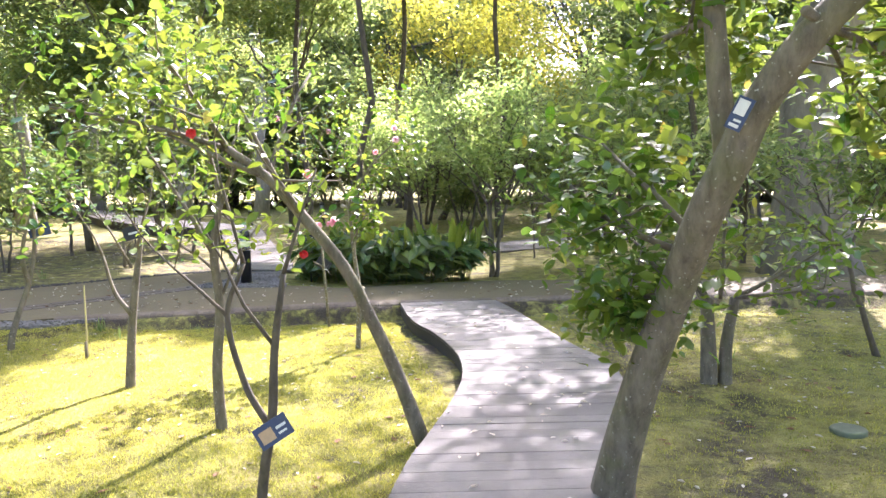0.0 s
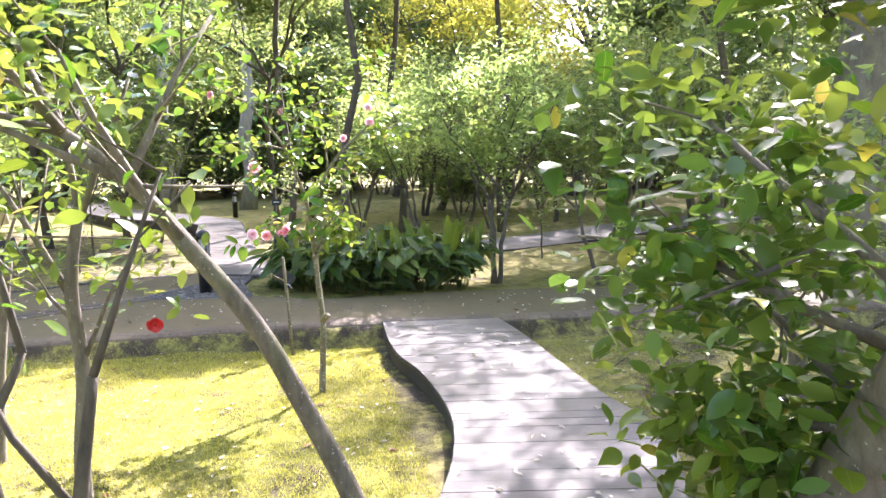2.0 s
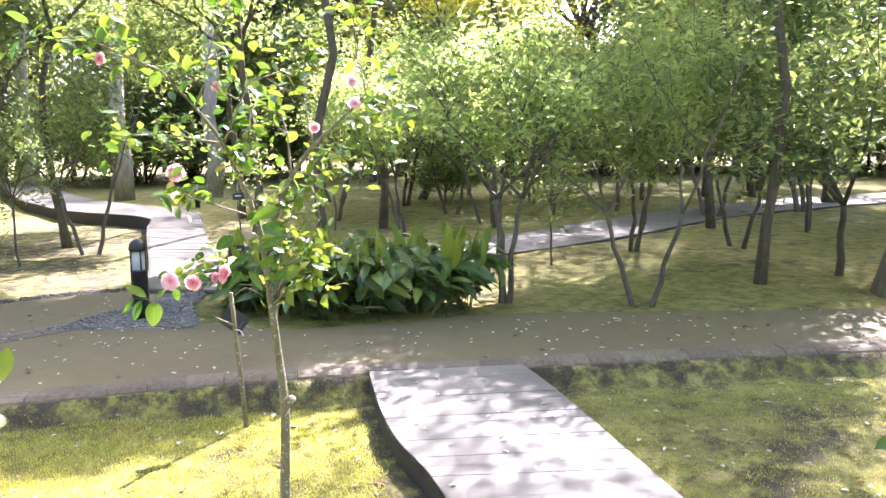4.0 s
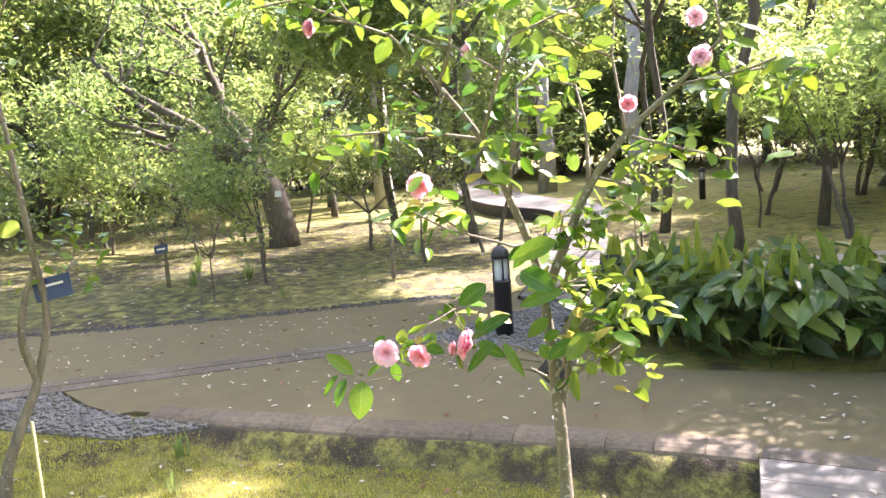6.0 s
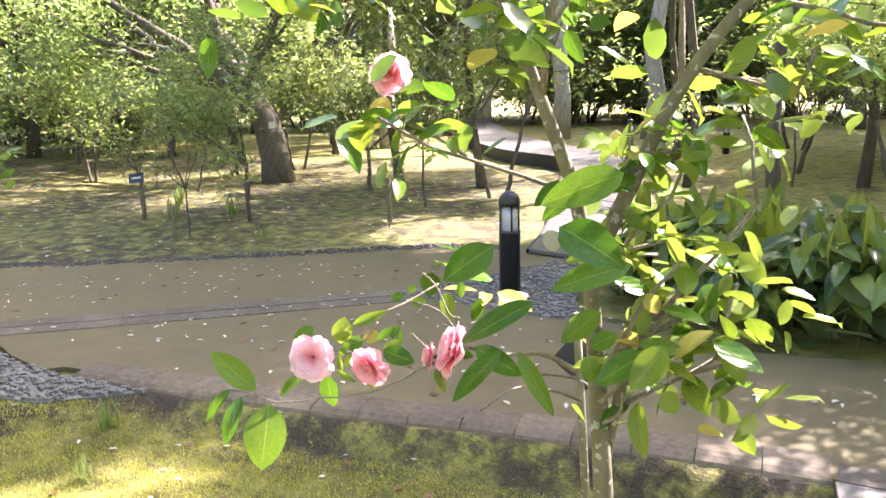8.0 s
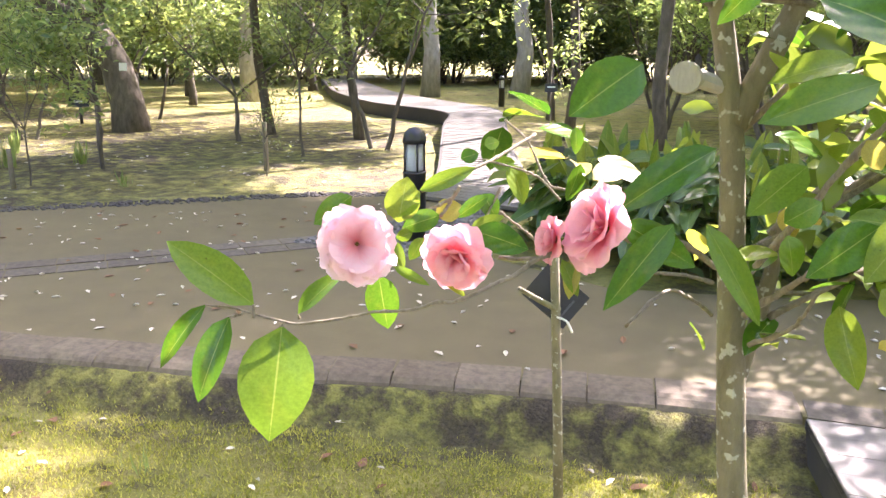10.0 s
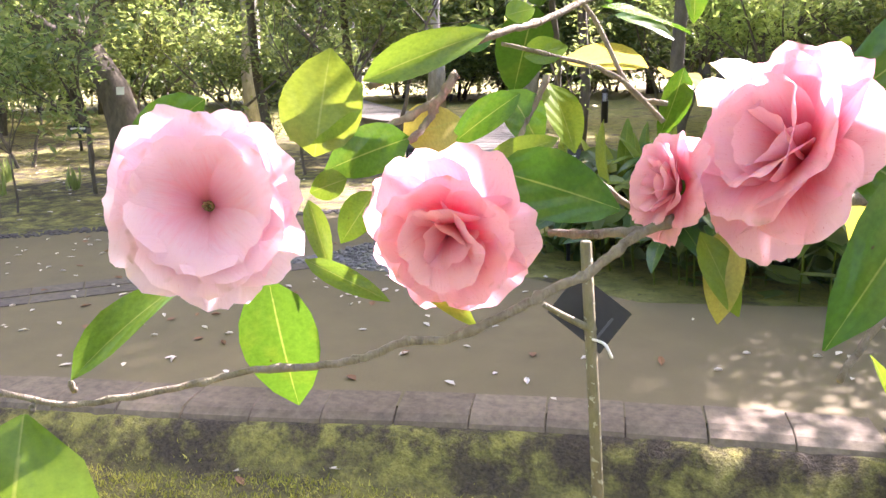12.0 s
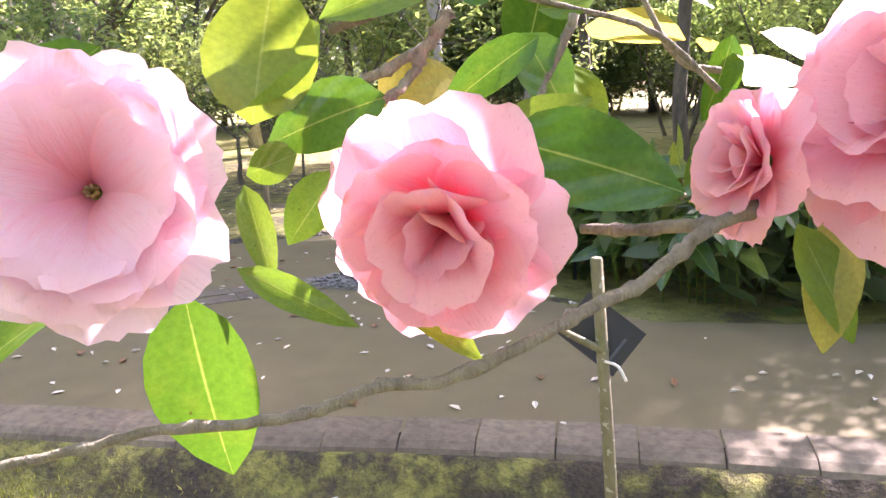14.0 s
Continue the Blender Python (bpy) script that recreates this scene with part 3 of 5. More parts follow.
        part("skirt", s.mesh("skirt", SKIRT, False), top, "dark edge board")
    # flat dark sheet 5 cm below the boards, behind the gaps
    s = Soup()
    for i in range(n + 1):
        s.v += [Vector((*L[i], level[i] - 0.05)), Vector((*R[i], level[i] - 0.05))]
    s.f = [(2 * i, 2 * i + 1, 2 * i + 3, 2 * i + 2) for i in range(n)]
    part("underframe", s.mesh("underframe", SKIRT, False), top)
    return top


deck("boardwalk_near", [(-0.53, 8.88), (-0.33, 8.1), (-0.13, 7.5), (0.14, 6.95), (0.44, 6.05), (0.54, 5.3), (0.51, 4.6), (0.43, 3.95), (0.36, 3.4), (0.34, 2.6), (0.4, 1.0), (0.4, -6)],
     [(0.70, 9.08), (0.95, 8.36), (1.2, 7.5), (1.5, 6.5), (1.74, 5.9), (1.81, 5.3), (1.69, 4.5), (1.43, 3.3), (1.38, 2.4), (1.55, 1.0), (1.6, -6)], 0.135, 0.004,
     "curving boardwalk of weathered grey deck boards over moss", 60)
deck("boardwalk_far", [(-3.95, 12.2), (-4.5, 13.6), (-5.5, 15.7), (-6.35, 17.5), (-6.75, 18.5), (-7.1, 19.15), (-7.9, 19.9), (-10.2, 21.4), (-13.3, 24.6), (-16.0, 28.0), (-22.0, 36.0)],
     [(-2.95, 12.1), (-3.45, 13.6), (-4.4, 15.6), (-5.2, 17.4), (-5.75, 18.7), (-6.3, 19.9), (-7.2, 21.2), (-9.2, 23.0), (-12.0, 25.8), (-14.9, 29.4), (-20.8, 37.2)], 0.15, 0.05,
     "pale sunlit boardwalk winding into the woods", 60, 0.12, 0.26, 0.28)
deck("boardwalk_side", [(-2.6, 14.6), (-0.4, 16.35), (0.88, 17.5), (2.5, 19.6), (5.3, 22.6), (9.0, 25.4), (20.0, 31.0)],
     [(-1.6, 13.5), (0.06, 14.6), (1.43, 15.6), (3.26, 17.5), (6.0, 20.6), (9.6, 23.0), (20.5, 28.5)], 0.15, 0.06,
     "grey boardwalk running off beneath the shrubs", 40, 0.14)
# ---- trees and shrubs ----
kinds = [
    grow_tree("camellia", "small camellia shrub tree with thin stems and airy foliage", "shrub", 11, 2.7, 0.035, 2, LEAF_MID, 0.13, 11, BARK_DARK, 2, 0.44, 0.38, spread=0.17, group="garden camellias"),
    grow_tree("camellia", "dark glossy camellia with one slim trunk", "shrub", 12, 2.4, 0.045, 1, LEAF_DARK, 0.12, 14, BARK_DARK, 2, 0.50, 0.30, spread=0.18, group="garden camellias"),
    grow_tree("camellia", "multi-stemmed camellia with light green crown", "shrub", 13, 3.4, 0.045, 3, LEAF_LIME, 0.13, 12, BARK_DARK, 2, 0.36, 0.40, spread=0.17, group="garden camellias"),
    grow_tree("sapling", "thin young camellia sapling with few leaves", "sapling", 14, 1.7, 0.018, 1, LEAF_MID, 0.075, 6, BARK_DARK, 1, 0.3, 0.5, spread=0.1, group="garden saplings"),
]
woods = [
    grow_tree("woodland_tree", "tall woodland tree with layered mid-green crown", "tree", 21, 11.0, 0.17, 1, LEAF_MID, 0.27, 17, BARK_DARK, 3, 0.34, 0.38, spread=0.42, group="background woods"),
    grow_tree("woodland_tree", "tall dark evergreen woodland tree", "tree", 22, 9.0, 0.20, 1, LEAF_DARK, 0.25, 18, BARK_DARK, 3, 0.38, 0.32, spread=0.4, group="background woods"),
    grow_tree("woodland_tree", "bright yellow-green maple in full sun", "tree", 23, 8.0, 0.13, 2, LEAF_YOUNG, 0.2, 17, BARK_DARK, 3, 0.42, 0.3, spread=0.36, group="background woods"),
    grow_tree("woodland_tree", "tall pale-barked tree with high thin crown", "tree", 24, 15.0, 0.30, 1, LEAF_MID, 0.2, 2, BARK_PALE, 3, 0.16, 0.6, spread=0.5, group="background woods"),
    grow_tree("pine", "dark crooked pine with clumped needles", "tree", 25, 13.0, 0.24, 1, LEAF_DARK, 0.22, 20, BARK_DARK, 3, 0.34, 0.5, lean=(0.9, 0), spread=0.35, group="background woods"),
    grow_tree("undergrowth_bush", "loose green undergrowth bush", "bush", 26, 1.6, 0.03, 3, LEAF_MID, 0.11, 26, BARK_DARK, 2, 0.5, 0.2, spread=0.24, group="undergrowth"),
]
# prototypes become the first of each kind, standing at their own places
kinds[0].matrix_world = pose(2.1, 11.42, -0.03)
kinds[1].matrix_world = pose(-9.07, 15.4, 0, 0, 0, 40)
kinds[2].matrix_world = pose(0.57, 11.55, -0.03) @ Matrix.Scale(0.86, 4)
kinds[3].matrix_world = pose(1.3, 14.1, 0)
woods[0].matrix_world = pose(-5.5, 40.0, 0)
woods[1].matrix_world = pose(9.5, 24.0, 0)
woods[2].matrix_world = pose(-2.2, 27.5, 0, 0, 0, 20)
woods[3].matrix_world = pose(-12.9, 29.6, 0)
woods[4].matrix_world = pose(3.4, 37.0, 0)
woods[5].matrix_world = pose(-1.0, 26.0, 0)
for k, x, y, turn, sc in (
    (1, 5.0, 13.2, 80, 1.3), (2, 2.7, 15.4, 200, 1.05), (0, 4.5, 15.8, 140, 1.2), (2, -1.2, 17.6, 70, 1.0), (0, 0.3, 19.8, 10, 1.15),
    (0, 6.4, 17.8, 260, 1.2), (1, 3.6, 22.5, 200, 1.5), (2, -3.4, 21.0, 300, 1.15), (3, -2.9, 18.9, 120, 1.3), (0, -6.35, 15.3, 15, 1.15), (3, -6.9, 14.2, 0, 1.3),
    (3, -6.2, 12.6, 90, 0.55), (3, -7.9, 10.9, 200, 0.75), (0, -8.25, 12.1, 160, 0.8), (3, -9.7, 11.4, 250, 0.8), (0, -12.0, 13.8, 60, 0.85), (0, -15.4, 13.8, 190, 1.0),
    (1, -17.5, 15.0, 10, 1.1), (0, -13.2, 17.5, 280, 1.1), (1, -15.8, 19.5, 110, 1.3), (0, -19.0, 11.5, 30, 1.2), (2, -20.5, 16.0, 30, 1.2), 
    (3, -4.05, 16.2, 40, 1.1), (2, 1.6, 25.0, 20, 1.3), (0, -0.6, 22.4, 50, 1.5), (1, 1.9, 21.6, 150, 1.6), (2, -2.2, 25.5, 220, 1.5), (0, 5.4, 20.6, 330, 1.5), (2, 7.8, 21.5, 15, 1.6), (1, 4.9, 26.0, 75, 1.9), (0, -4.6, 27.0, 190, 1.6), (1, -0.4, 29.5, 260, 1.9), (2, 8.6, 27.0, 130, 1.8),
    (0, -17.0, 8.6, 0, 1.1), (1, -14.0, 10.2, 70, 0.9), (0, 7.8, 13.4, 45, 1.2), (2, 9.5, 16.5, 110, 1.3),
    (0, 4.4, 6.6, 0, 0.9), (1, 5.8, 4.6, 100, 1.0), (0, -5.6, 4.2, 30, 0.95), (1, -7.5, 2.0, 60, 1.1), (2, 6.6, 1.0, 0, 1.0), (0, -6.8, 6.0, 100, 0.75),
):
    put(kinds[k], x, y, -0.03 if y > 9.5 else -0.1, turn, sc)
for k, x, y, turn, sc in (
    (1, 9.5, 30.0, 90, 1.1), (0, 14.0, 27.0, 150, 1.1), (1, 18.0, 20.0, 10, 1.1), (0, -4.6, 37.0, 10, 1.0), (3, -9.9, 30.3, 60, 1.0), (3, -16.1, 24.1, 200, 1.0),
    (1, -19.5, 25.0, 80, 0.9), (0, -16.0, 21.5, 40, 0.6), (1, -20.5, 19.0, 200, 0.6), (0, -23.0, 14.5, 10, 0.7), (1, -18.5, 30.5, 30, 0.9), (1, -27.0, 21.0, 30, 1.0), (0, -21.0, 6.0, 30, 0.7), (0, -24.0, 24.0, 0, 1.0), (1, -25.0, 17.0, 140, 1.1), (0, -22.0, 10.0, 220, 0.9), (1, -26.0, 4.0, 30, 1.1), (4, 0.3, 42.0, 120, 1.1),
    (4, 6.5, 45.0, 220, 1.1), (0, -30.0, 30.0, 60, 1.2), (1, -14.0, 47.0, 0, 1.3), (0, -5.0, 47.0, 60, 1.2), (1, 12.0, 40.0, 200, 1.2), (0, 22.0, 34.0, 100, 1.3), (1, -24.0, 38.0, 20, 1.3),
    # those at negative y are unseen, added behind the start for the light
    (0, -34.0, 14.0, 160, 1.2), (1, 24.0, 12.0, 60, 1.2), (0, 20.0, 3.0, 20, 1.1), (1, 14.0, -6.0, 0, 1.1), (0, -14.0, -8.0, 30, 1.1), (1, -24.0, -6.0, 130, 1.2), (0, 4.0, -16.0, 70, 1.2), (1, -6.0, -18.0, 170, 1.2),
    (3, -20.5, 36.0, 10, 1.2), (1, -17.5, 47.0, 100, 1.4), (1, -6.0, 58.0, 80, 1.5), (0, 18.0, 50.0, 30, 1.5), (1, -30.0, 48.0, 200, 1.5),
):
    put(woods[k], x, y, 0, turn, sc)
# added trees: their high crowns, out of view, block sun and sky light
canopy = grow_tree("canopy_tree", "tall slim tree with dark trunk and high leafy canopy, added for shade", "tree", 27, 11.5, 0.14, 1, LEAF_LIME, 0.17, 25, BARK_DARK, 3, 0.40, 0.62, spread=0.5, group="canopy trees")
canopy.matrix_world = pose(7.2, 27.5, 0)
put(canopy, 3.8, 12.7, -0.03, 220, 0.5, tall=1.45)
# added trees whose dense crowns shade the far lawn beyond the path
dense = grow_tree("shade_tree", "mid-height tree with dense spreading crown, added to shade the lawn", "tree", 28, 7.4, 0.09, 1, LEAF_MID, 0.17, 34, BARK_DARK, 3, 0.40, 0.55, spread=0.36, group="shade trees")
dense.matrix_world = pose(-9.2, 16.4, 0, 0, 0, 60)
for x, y, turn, sc in ((-7.5, 16.6, 20, 0.9), (-5.9, 21.8, 310, 1.0)):
    put(dense, x, y, 0, turn, sc)
# added trees; crowns kept out of view to shade the path
high = grow_tree("shade_tree", "slim tall tree, dense crown added out of view for shade", "tree", 29, 8.6, 0.085, 1, LEAF_YOUNG, 0.18, 34, BARK_DARK, 3, 0.13, 0.78, spread=0.30, group="shade trees")
high.matrix_world = pose(0.5, 19.1, 0)
for x, y, turn, sc in ((4.8, 18.4, 100, 1.0), (-2.3, 15.3, 40, 1.0), (-1.9, 19.0, 200, 1.0), (-4.4, 18.2, 300, 1.0)):
    put(high, x, y, 0, turn, sc)
# another added to shade the right lawn and boardwalk
put(canopy, 6.4, 13.2, 0, 40, 0.58)
# unseen canopy trees added behind the start, to cut sky light from behind
for x, y, turn, sc in ((-3.6, -1.6, 15, 1.0), (4.4, -0.8, 200, 0.95), (0.9, -8.4, 80, 1.1), (-7.8, -1.2, 140, 1.0), (8.0, 2.6, 310, 0.9), (-4.6, -7.0, 40, 1.1), (5.2, -6.4, 260, 1.05), (-10.5, 2.6, 170, 0.9), (9.6, -4.2, 120, 1.1), (-11.4, -5.0, 230, 1.1)):
    put(canopy, x, y, -0.1, turn, sc)
ru = random.Random(9)
for i in range(64):
    a = -1.5 + 2.5 * (i + ru.uniform(-0.5, 0.5)) / 64
    d = ru.uniform(50, 62) if i % 2 else ru.uniform(62, 76)
    if -0.02 < a < 0.14:
        continue
    put(woods[(2, 1, 0, 2)[i % 4]], d * math.sin(a), d * math.cos(a), 0, ru.uniform(0, 360), ru.uniform(1.0, 1.35), tall=ru.uniform(1.0, 1.25))
for i in range(150):
    a = ru.uniform(-1.45, 0.75)
    d = ru.uniform(26, 60) if a < -0.45 or a > 0.5 else ru.uniform(44, 66)
    bx, by = d * math.sin(a), d * math.cos(a) - 2
    if -21 < bx < -3 and by < np.interp(bx, [-29, -19, -12, -8.3, -6.7, -3.5], [41, 33.7, 27.5, 22.4, 19.7, 12]) + 3:
        continue
    put(woods[5], d * math.sin(a), d * math.cos(a) - 2, 0, ru.uniform(0, 360), ru.uniform(0.9, 2.6) * (1.0 if d < 46 else 1.5))


def big_trunk():
    top = thing("old_tree", pose(5.65, 11.9, -0.05), "very thick old tree with furrowed grey-brown trunk", "tree")
    rng = random.Random(4)
    s, spots = Soup(), []
    line = [Vector((0, 0, -0.1)), Vector((-0.02, 0, 0.5)), Vector((0.05, 0, 1.4)), Vector((0.1, 0.1, 2.6)), Vector((0.3, 0.2, 4.2)), Vector((0.4, 0.3, 6.5))]
    s.tube(line, [0.85, 0.66, 0.58, 0.55, 0.5, 0.4], 18)
    for k in range(6):
        w = 6.28 * k / 6
        branchy(s, line[-1] - Vector((0, 0, rng.uniform(0, 1.5))), line[-1] + Vector((1.7 + math.cos(w) * 2.6, 0.6 + math.sin(w) * 2.6, rng.uniform(1.5, 4))), 0.2, rng, 2, spots)
    # high limbs added out of view to shade the boardwalk
    for end in ((-1.7, 1.0, 8.0), (-1.9, 0.0, 7.6), (-1.2, 1.6, 8.6), (-0.6, -0.6, 8.4)):
        branchy(s, line[-1] - Vector((0, 0, rng.uniform(0, 1.5))), end, 0.16, rng, 2, spots)
    part("trunk", s.mesh("trunk", bark_material("furrowed_bark", (0.10, 0.088, 0.068), (0.27, 0.24, 0.19), 0.0, 6)), top)
    part("crown", leaf_cloud("crown", LEAF_DARK, spots, 0.2, 12, 0.6, 4), top)


big_trunk()


def spreading_tree():
    """A low dark tree whose heavy limbs sweep out sideways."""
    top = thing("spreading_tree", pose(-11.7, 15.6, -0.03), "old spreading tree with heavy dark mossy limbs", "tree")
    rng = random.Random(8)
    s, spots = Soup(), []
    s.tube([(0, 0, -0.1), (-0.05, 0, 0.5), (-0.3, 0.05, 1.2), (-0.9, 0.1, 1.9)], [0.36, 0.29, 0.27, 0.25], 10)
    for a, z, r in (((-5.2, 0.6), 3.6, 0.16), ((-3.4, -1.5), 4.4, 0.15), ((-4.4, 2.2), 4.9, 0.14), ((1.0, 0.4), 4.6, 0.13), ((-1.6, -0.6), 5.6, 0.15), ((2.6, -0.9), 3.6, 0.08), ((-4.6, -0.6), 2.7, 0.1), ((-2.6, -1.9), 3.0, 0.1), ((-6.2, 1.6), 3.0, 0.12)):
        branchy(s, (-0.9, 0.1, 1.85), (a[0] - 0.6, a[1], z), r, rng, 2, spots, 0.42, (3, 5), 0.08)
    part("trunk", s.mesh("trunk", BARK_DARK), top)
    part("crown", leaf_cloud("crown", LEAF_LIME, spots, 0.15, 17, 0.26, 8), top)


spreading_tree()
# ---- single leaves, used where leaves can be told apart ----
def leaf_mesh(name, mat, slim=0.46, fold=0.10, bend=0.16, rows=7, wave=0.0):
    """A leaf of length 1 along +y, face up +z, folded along its rib, with texture coordinates."""
    v, f, uv = [], [], []
    for i in range(rows + 1):
        t = i / rows
        w = slim * 0.5 * (math.sin(math.pi * t ** 0.85) ** 0.72 if 0 < t < 1 else 0.0) + 0.008
        for k in (-1, -0.5, 0, 0.5, 1):
            v.append((w * k, t, fold * abs(k) * w * 2 - bend * t * t + wave * math.sin(9 * t + 2 * k) * abs(k)))
            uv.append((0.5 + 0.5 * k * 0.98, t))
    for i in range(rows):
        for k in range(4):
            a = i * 5 + k
            f.append((a, a + 1, a + 6, a + 5))
    me = bpy.data.meshes.new(name)
    me.from_pydata(v, [], f)
    layer = me.uv_layers.new(name="UVMap")
    for loop in me.loops:
        layer.data[loop.index].uv = uv[loop.vertex_index]
    me.materials.append(mat)
    me.shade_smooth()
    return me


LEAVES = {}
for key, mat in (("green", CAM_LEAF), ("lime", CAM_LIME), ("gold", CAM_GOLD)):
    LEAVES[key] = [leaf_mesh("leaf", mat, s, f, b, 7, w) for s, f, b, w in ((0.50, 0.10, 0.14, 0.006), (0.44, 0.16, 0.22, 0.010), (0.56, 0.06, 0.10, 0.012))]


def leaf_pose(base, tip, face, width=None):
    """Pose of a leaf from base to tip, its upper face turned towards face."""
    base, tip = Vector(base), Vector(tip)
    y = (tip - base)
    L = y.length
    y.normalize()
    x = y.cross(Vector(face)).normalized()
    z = x.cross(y)
    m = Matrix((x, y, z)).transposed().to_4x4()
    w = (width / 0.5) if width else L
    return Matrix.Translation(base) @ m @ Matrix.Diagonal((w, L, L, 1))


def stem(name, pts, radii, mat, parent, sides=9, label=""):
    s = Soup()
    s.tube(smooth3(pts), np.interp(np.linspace(0, 1, (len(pts) - 1) * 5 + 1), np.linspace(0, 1, len(pts)), radii).tolist(), sides)
    return part(name, s.mesh(name, mat), parent, label)


def smooth3(pts, n=5):
    p = [Vector(q) for q in pts]
    p = [p[0] * 2 - p[1]] + p + [p[-1] * 2 - p[-2]]
    out = []
    for i in range(1, len(p) - 2):
        a, b, c, d = p[i - 1 : i + 3]
        for k in range(n):
            t = k / n
            out.append(0.5 * ((2 * b) + (c - a) * t + (2 * a - 5 * b + 4 * c - d) * t * t + (3 * b - a - 3 * c + d) * t ** 3))
    return out + [p[-2]]


def loose_leaves(parent, spots, n, size, rng, spread, keep=(-99, 99), tones=("green",) * 14 + ("lime",) * 4 + ("gold",)):
    """Separate leaves round the spots of a crown."""
    for i in range(n):
        c = Vector(rng.choice(spots)) + Vector((rng.gauss(0, spread), rng.gauss(0, spread), rng.gauss(0, spread * 0.7)))
        d = Vector((rng.gauss(0, 1), rng.gauss(0, 1), rng.gauss(-0.35, 0.5))).normalized()
        if not keep[0] < c.x + parent.location.x < keep[1]:
            continue
        L = size * rng.uniform(0.65, 1.2)
        up = Vector((rng.gauss(0, 0.5), rng.gauss(0, 0.5), 1))
        part("leaf", rng.choice(LEAVES[rng.choice(tones)]), parent, m=leaf_pose(c, c + d * L, up))


def custom_tree(name, label, category, stems, limbs, mat, leaf, size, per, spread, seed, levels=1, singles=0, single_size=0.09, keep=(-99, 99), kids=(3, 5), reach=0.55):
    """A tree given by the lines of its stems and limbs; twigs and leaves grow from the limbs' ends."""
    base = Vector(stems[0][0][0])
    top = thing(name, Matrix.Translation(base), label, category)
    rng = random.Random(seed)
    for pts, radii in stems:
        stem("trunk", [Vector(p) - base for p in pts], radii, mat, top)
    spots = []
    for a, b, r in limbs:
        s = Soup()
        branchy(s, Vector(a) - base, Vector(b) - base, r, rng, levels, spots, reach, kids, 0.07, 6)
        part("limb", s.mesh("limb", mat), top)
    spots = [p for p in spots if keep[0] < p.x + base.x < keep[1]]
    if per:
        part("crown", leaf_cloud("crown", leaf, spots, size, per, spread, seed, True, slim=0.5), top)
    if singles:
        loose_leaves(top, spots, singles, single_size, rng, spread, keep)
    return top, spots


# leaning camellia with red flowers beside the boardwalk
lean_tree, lean_spots = custom_tree(
    "leaning_camellia", "leaning camellia with lichen-spotted grey trunk and red flowers", "tree",
    [([(0.38, 4.18, -0.2), (0.24, 4.05, 0.3), (0.1, 3.93, 0.7), (-0.05, 3.82, 1.07), (-0.28, 3.78, 1.38), (-0.5, 3.8, 1.62), (-0.75, 3.82, 1.8)], [0.055, 0.046, 0.04, 0.037, 0.034, 0.03, 0.022])],
    [((-0.28, 3.78, 1.38), (-0.55, 3.5, 2.05), 0.022), ((-0.5, 3.8, 1.62), (-1.25, 3.75, 1.95), 0.022), ((-0.75, 3.82, 1.8), (-1.2, 4.1, 2.35), 0.02), ((-0.75, 3.82, 1.8), (-0.9, 3.3, 2.3), 0.02),
     ((-0.5, 3.8, 1.62), (-0.35, 4.3, 2.3), 0.02), ((-0.75, 3.82, 1.8), (-1.7, 3.5, 2.05), 0.02)],
    BARK, LEAF_CAM, 0.085, 14, 0.17, 31, 1, 110, 0.085, keep=(-9, -0.45))
# slim camellias on the sunny lawn
tag_tree, tag_spots = custom_tree(
    "slim_camellia", "slim camellia with forked crooked stems and sparse leaves", "shrub",
    [([(-0.33, 2.95, -0.2), (-0.27, 2.9, 0.15), (-0.2, 2.85, 0.45), (-0.17, 2.84, 0.8), (-0.12, 2.86, 1.15)], [0.03, 0.026, 0.024, 0.02, 0.014]),
     ([(-0.2, 2.85, 0.38), (-0.33, 2.86, 0.6), (-0.4, 2.84, 0.95), (-0.33, 2.9, 1.2)], [0.02, 0.017, 0.014, 0.01])],
    [((-0.17, 2.84, 0.8), (-0.5, 2.75, 1.45), 0.012), ((-0.12, 2.86, 1.15), (0.02, 3.0, 1.65), 0.012), ((-0.4, 2.84, 0.95), (-0.75, 2.8, 1.3), 0.011), ((-0.33, 2.9, 1.2), (-0.45, 2.9, 1.8), 0.011)],
    BARK_DARK, LEAF_CAM, 0.075, 3, 0.11, 32, 1, 36, 0.075, kids=(2, 4))
s1_tree, _ = custom_tree(
    "slim_camellia", "slim camellia with straight grey stem forking at chest height", "shrub",
    [([(-1.05, 4.27, -0.2), (-1.06, 4.25, 0.3), (-1.02, 4.25, 0.75), (-1.04, 4.24, 1.15), (-0.98, 4.25, 1.5)], [0.042, 0.036, 0.033, 0.03, 0.022])],
    [((-1.04, 4.24, 1.1), (-1.5, 4.2, 1.9), 0.018), ((-0.98, 4.25, 1.45), (-0.75, 4.35, 2.1), 0.018), ((-1.02, 4.25, 0.8), (-0.72, 4.2, 1.3), 0.014), ((-0.98, 4.25, 1.45), (-1.15, 4.4, 2.2), 0.018), ((-1.04, 4.24, 1.0), (-1.45, 4.3, 1.3), 0.012)],
    BARK, LEAF_CAM, 0.08, 7, 0.14, 33, 1, 50, 0.08)
